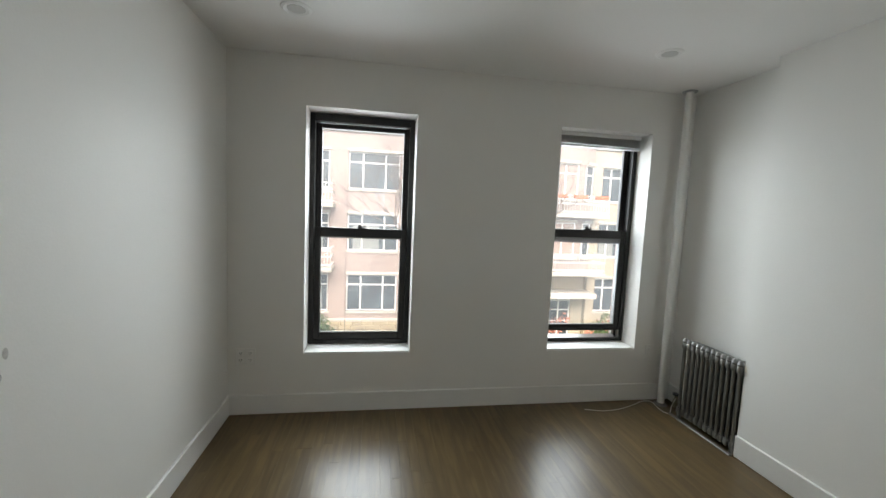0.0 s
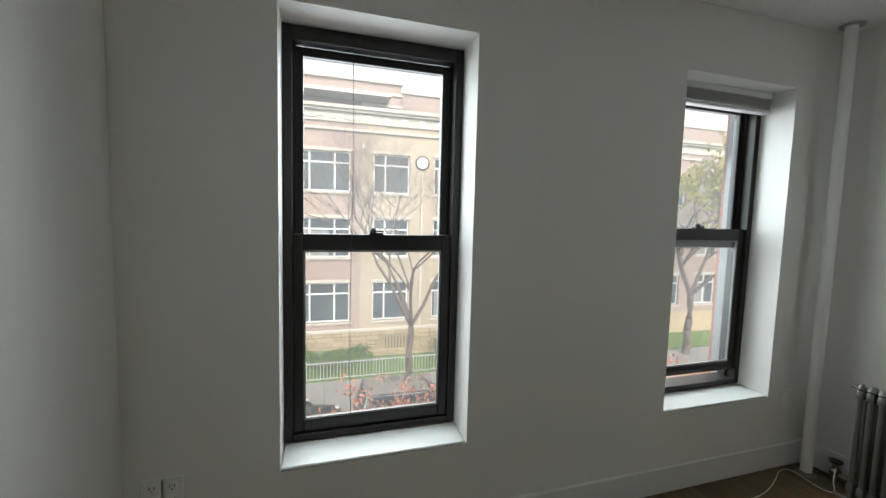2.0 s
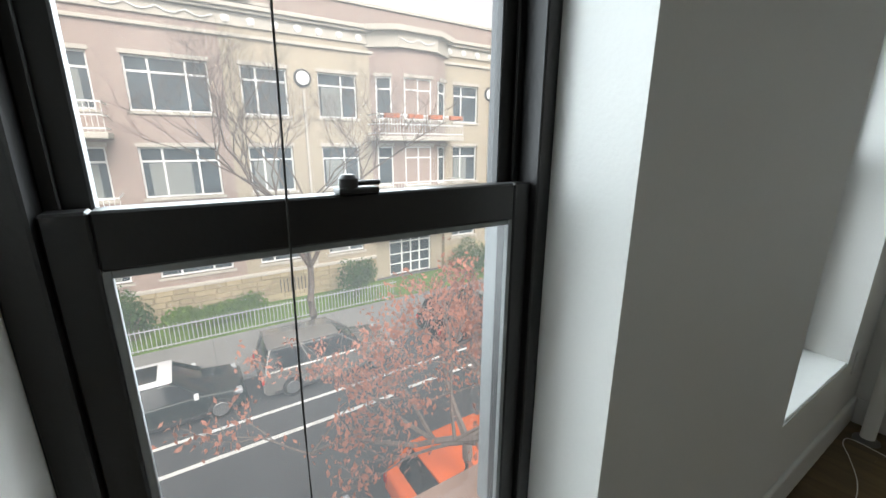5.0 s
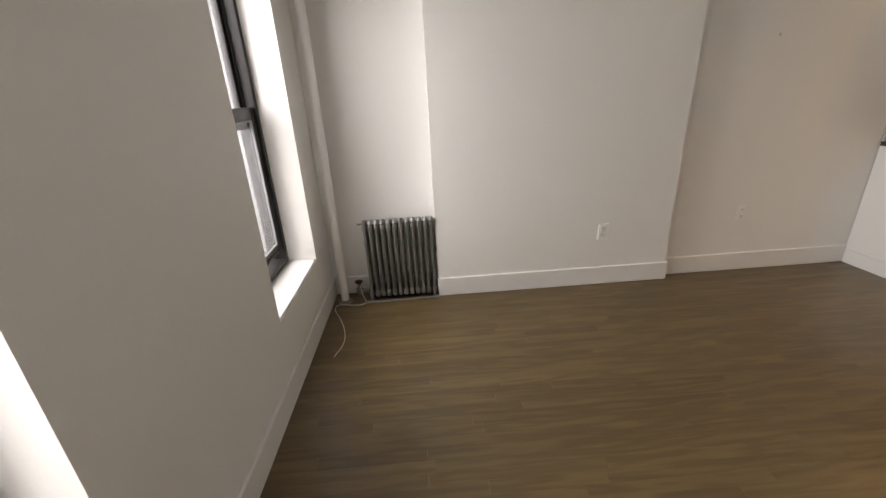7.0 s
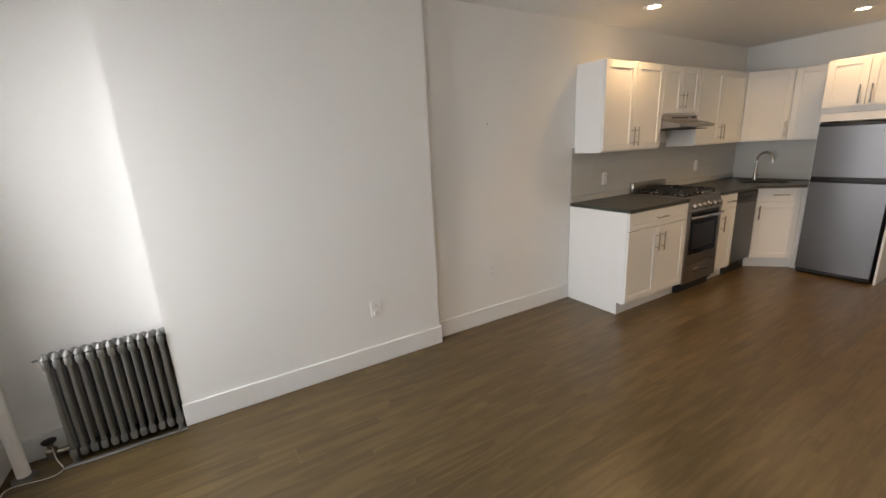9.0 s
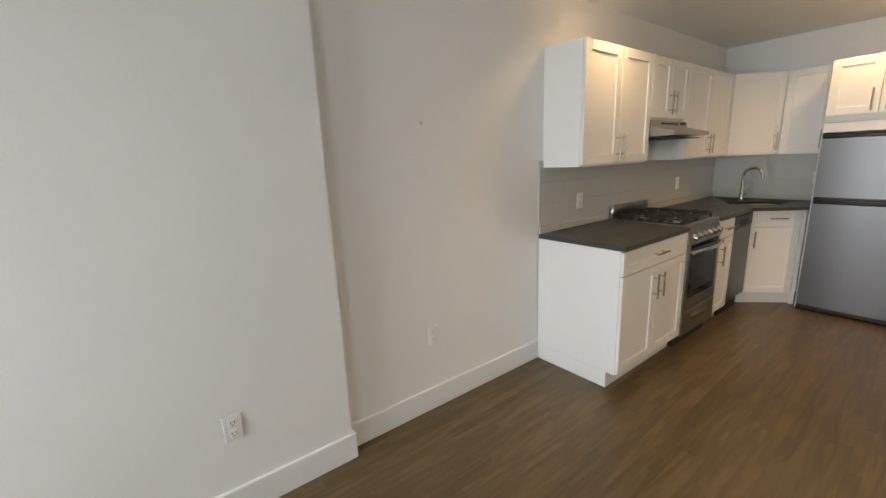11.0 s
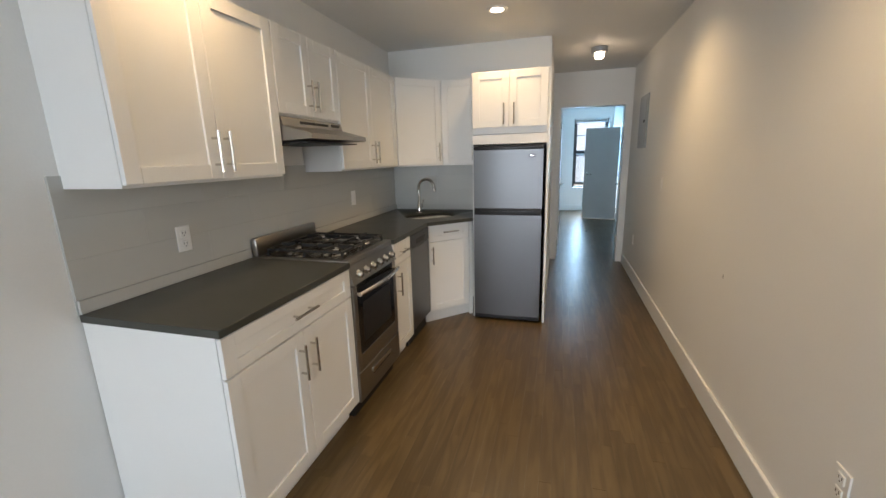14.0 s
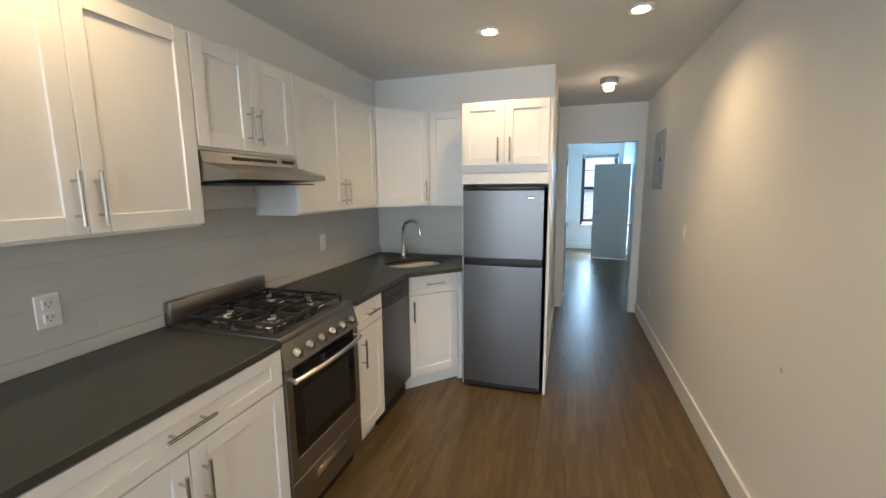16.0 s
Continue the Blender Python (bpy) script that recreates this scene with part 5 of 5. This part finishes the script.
def tree(x, y, z, height, fork, spread, seed, leafm, per, size, bark, label, crown_label, r0=0.16, depth=5, lean=(0, 0)):
    """A tapered trunk that branches again and again, with small leaves or buds on the twigs."""
    rng = random.Random(seed)
    t = thing("street_tree", label, "tree", pose(x, y, z))
    tr, lf = bmesh.new(), bmesh.new()
    tr_pts = [Vector((lean[0] * k / 5, lean[1] * k / 5, fork * k / 5)) + Vector((rng.uniform(-0.05, 0.05), rng.uniform(-0.05, 0.05), 0)) for k in range(6)]
    tube(tr, tr_pts, r0, 8, [r0 * (1.2 - 0.08 * k) for k in range(6)])
    lb = bmesh.new()

    def grow(p, d, length, r, lev):
        pts, rad = [p], [r]
        for k in range(3):
            d = (d + Vector((rng.uniform(-1, 1), rng.uniform(-1, 1), rng.uniform(-0.5, 0.7))) * 0.2).normalized()
            pts.append(pts[-1] + d * length / 3)
            rad.append(r * (1 - 0.15 * (k + 1)))
        tube(lb, pts, r, 5 if lev < 3 else 3, rad)
        if lev >= 2 and per:
            for k in range(per):
                leaf_cloud(lf, pts[rng.randint(1, 3)], (0.16, 0.16, 0.12), 2, size, rng)
        if lev < depth:
            for k in range(rng.choice((2, 3, 3))):
                a = rng.uniform(0, math.tau)
                side = Vector((math.cos(a) * spread, math.sin(a) * spread, rng.uniform(0.0, 0.75)))
                grow(pts[rng.randint(2, 3)], (d * 0.7 + side).normalized(), length * rng.uniform(0.6, 0.85), r * 0.6, lev + 1)

    for k in range(4):
        a = k * math.tau / 4 + rng.uniform(-0.4, 0.4)
        grow(tr_pts[-1], Vector((math.cos(a) * spread, math.sin(a) * spread, 1)).normalized(), height * 0.3, r0 * 0.62, 0)
    part("trunk", tr, bark, t)
    part("branches", lb, bark, t)
    if per:
        part("crown", lf, leafm, t, crown_label)
    else:
        lf.free()
    return t


tree(3.35, 14.2, GZ + 0.15, 9.8, 3.2, 0.75, 5, M_YELLEAF, 0, 0.03, M_BARK, "bare street tree with many fine grey twigs", "", r0=0.14, depth=7)
tree(3.75, 4.8, GZ + 0.15, 5.6, 2.2, 1.2, 11, M_REDLEAF, 5, 0.042, M_BARK_PALE, "street tree with sparse small red spring leaves", "sparse red leaves", r0=0.12)
tree(20.5, 16.2, GZ + 0.15, 12.0, 3.5, 0.9, 21, M_YELLEAF, 8, 0.10, M_BARK, "street tree with sparse yellow-green spring leaves", "sparse yellow-green leaves", r0=0.2)


# ---- parked cars
def car(name, m, length, width, height, paint, roof, label, boxy=0.0):
    """A parked car facing +x: its floor at z 0, x from 0 to length."""
    c = thing(name, label, "car", m)
    L, h = length, height
    belt = 0.6 * h
    lower = [(0.03 * L, 0.2), (0.0, 0.35), (0.005 * L, belt * 0.9), (0.03 * L, belt), (0.70 * L, belt), (0.92 * L, belt * 0.88), (0.985 * L, belt * 0.72), (L, 0.4), (0.97 * L, 0.2)]
    bm = prism(bmesh.new(), lower, -width / 2, width / 2)
    bmesh.ops.bevel(bm, geom=bm.edges[:], offset=0.11, segments=3, affect="EDGES", profile=0.5, clamp_overlap=True)
    rot = pose(0, 0, 0, 90)
    bmesh.ops.transform(bm, matrix=rot, verts=bm.verts)
    body = part("body", bm, paint, c)
    back = 0.03 + 0.08 * (1 - boxy)
    gh = bmesh.new()
    lo = [(back * L * 0.6, belt), (0.72 * L, belt)]
    hi = [(back * L + 0.12, h), (0.53 * L, h)]
    w0, w1 = width / 2 - 0.05, width / 2 - 0.22
    vs = [gh.verts.new(p) for p in ((lo[0][0], -w0, belt), (lo[1][0], -w0, belt), (lo[1][0], w0, belt), (lo[0][0], w0, belt), (hi[0][0], -w1, h - 0.07), (hi[1][0], -w1, h - 0.07), (hi[1][0], w1, h - 0.07), (hi[0][0], w1, h - 0.07))]
    for f in ((0, 1, 5, 4), (1, 2, 6, 5), (2, 3, 7, 6), (3, 0, 4, 7), (4, 5, 6, 7)):
        gh.faces.new([vs[i] for i in f])
    bmesh.ops.bevel(gh, geom=gh.edges[:], offset=0.06, segments=2, affect="EDGES", profile=0.5, clamp_overlap=True)
    part("windows", gh, M_CARGLASS, c, "dark tinted windows")
    part("roof", B(hi[0][0] - 0.06, hi[1][0] + 0.08, -w1 - 0.03, w1 + 0.03, h - 0.075, h, bevel=0.03, seg=2), roof, c)
    for s in (-1, 1):
        for px in (0.0, 0.42, 1.0):
            a = Vector((lo[0][0] + (lo[1][0] - lo[0][0]) * px, s * (w0 + 0.006), belt))
            b = Vector((hi[0][0] + (hi[1][0] - hi[0][0]) * px, s * (w1 + 0.006), h - 0.06))
            part("pillar", rod(bmesh.new(), a, b, 0.04, n=6), paint, c)
        part("mirror", B(0.66 * L, 0.66 * L + 0.12, s * width / 2 - 0.02, s * width / 2 + 0.16 * s + 0.02, belt, belt + 0.13, bevel=0.02) if s > 0 else B(0.66 * L, 0.66 * L + 0.12, -width / 2 - 0.16, -width / 2 + 0.02, belt, belt + 0.13, bevel=0.02), roof, c)
        for px in (0.19, 0.81):
            wh = part("wheel", lathe(bmesh.new(), [(0.2, -0.1), (0.31, -0.1), (0.34, -0.06), (0.34, 0.06), (0.31, 0.1), (0.2, 0.1)], n=24, m=pose(0, 0, 0, 90)), M_TYRE, c)
            wh.location = (px * L, s * (width / 2 - 0.07), 0.34)
            rm = lathe(bmesh.new(), [(0.215, 0), (0.2, 0.012), (0.17, 0.0), (0.05, 0.02), (0.03, 0.025)], n=24, m=pose(0, s * 0.1, 0, -90 * s))
            part("rim", rm, M_RIM, wh)
        part("tail_lamp", B(-0.015, 0.08, s * width / 2 - 0.14, s * width / 2 - 0.01, belt * 0.62, belt * 0.85, bevel=0.02) if s > 0 else B(-0.015, 0.08, -width / 2 + 0.01, -width / 2 + 0.14, belt * 0.62, belt * 0.85, bevel=0.02), M_REDLAMP, c)
        part("head_lamp", B(0.9 * L, 0.965 * L, s * width / 2 - 0.25 if s > 0 else -width / 2 + 0.0, s * width / 2 - 0.0 if s > 0 else -width / 2 + 0.25, belt * 0.68, belt * 0.86, bevel=0.03), M_HEAD, c)
    part("side_trim", box(B(0.3, L - 0.3, -width / 2 - 0.012, -width / 2 + 0.01, 0.22, 0.34, bevel=0.01), 0.3, L - 0.3, width / 2 - 0.01, width / 2 + 0.012, 0.22, 0.34, 0.01), M_BLACK, c)
    return c


M_RIM = mat("alloy_rim", (0.22, 0.22, 0.22), 0.35, 0.8, var=0.2, scale=20, bump=0)
P_SILVER = mat("silver_car_paint", (0.27, 0.26, 0.25), 0.25, 0.6, var=0.05, bump=0)
P_DARK = mat("dark_green_car_paint", (0.016, 0.022, 0.022), 0.12, var=0.05, bump=0)
P_WHITE = mat("white_car_roof", (0.7, 0.71, 0.72), 0.15, var=0.03, bump=0)
P_ORANGE = mat("orange_car_paint", (0.75, 0.14, 0.03), 0.25, var=0.05, bump=0)
P_RED = mat("red_car_paint", (0.5, 0.03, 0.03), 0.2, var=0.05, bump=0)
car("suv", pose(1.05, 12.5, GZ), 4.6, 1.85, 1.72, P_SILVER, P_SILVER, "silver parked SUV with dark windows", 0.8)
hatch = car("hatchback", pose(-3.35, 12.45, GZ), 4.0, 1.75, 1.5, P_DARK, P_WHITE, "dark parked hatchback with a white roof", 0.6)
part("sunroof", B(0.75, 1.85, -0.48, 0.48, 1.501, 1.512, bevel=0.005), M_CARGLASS, hatch, "dark glass sunroof")
car("sedan", pose(2.7, 5.6, GZ), 4.3, 1.8, 1.45, P_ORANGE, P_ORANGE, "bright orange parked car below the red tree")
car("sedan", pose(-2.3, 5.5, GZ), 4.3, 1.8, 1.45, P_RED, P_RED, "red parked car below the windows")
car("suv", pose(7.4, 12.5, GZ), 4.6, 1.85, 1.6, P_DARK, P_DARK, "dark parked car at the far kerb", 0.5)

# building behind the bedroom window
rear = thing("rear_building", "pale brick building behind the bedroom window", "building", pose(0, -24, 0))
part("wall", B(-8, 8, -1, 0, GZ, 4.0), M_BUFF, rear)
part("fire_escape", box(B(-2, 3, 0.001, 0.8, 1.3, 1.36), -2, 3, 0.75, 0.8, 2.2, 2.26), M_IRONF, rear, "dark fire escape landing")


# ---------------------------------------------------------------- floor boards
PW = 0.0572


def board_verts(x, y, l, w=PW):
    a, b, c = w / 2 - 0.0001, l / 2 - 0.0002, 0.0003
    return [(x - a, y - b, -0.012), (x + a, y - b, -0.012), (x + a, y + b, -0.012), (x - a, y + b, -0.012),
            (x - a, y - b, -c), (x + a, y - b, -c), (x + a, y + b, -c), (x - a, y + b, -c),
            (x - a + c, y - b + c, 0), (x + a - c, y - b + c, 0), (x + a - c, y + b - c, 0), (x - a + c, y + b - c, 0)]


BF = [(0, 1, 5, 4), (1, 2, 6, 5), (2, 3, 7, 6), (3, 0, 4, 7), (4, 5, 9, 8), (5, 6, 10, 9), (6, 7, 11, 10), (7, 4, 8, 11), (8, 9, 10, 11)]
LENS = (0.45, 0.7, 0.95, 1.2, 1.5)
boards = {}
for l_ in LENS:
    me = bpy.data.meshes.new("floor_board")
    me.from_pydata(board_verts(0, 0, l_), [], BF)
    me.materials.append(M_WOOD)
    boards[l_] = me
rng = random.Random(4)
jv, jf = [], []
nrow = int((3.0 - XL) / PW) + 1
for r in range(nrow):
    x = XL + PW * (r + 0.5)
    y = -0.01
    end = YB - 0.05
    l_ = rng.choice(LENS) * rng.uniform(0.3, 1.0)
    first = True
    while y > end:
        if not first:
            l_ = rng.choice(LENS)
        yc = y - l_ / 2
        if not first and x < XA and -4.6 < yc:
            o = new("floor_board", boards[l_])
            o.parent, o.location = floor, (x, yc, 0)
        else:
            k = len(jv)
            jv += board_verts(x, yc, l_)
            jf += [tuple(i + k for i in f) for f in BF]
        first = False
        y -= l_
me = bpy.data.meshes.new("floor_boards")
me.from_pydata(jv, [], jf)
me.materials.append(M_WOOD_I)
fb = new("floor_boards", me)
fb.parent = floor
tagged(fb, "", "", "", "stuff")
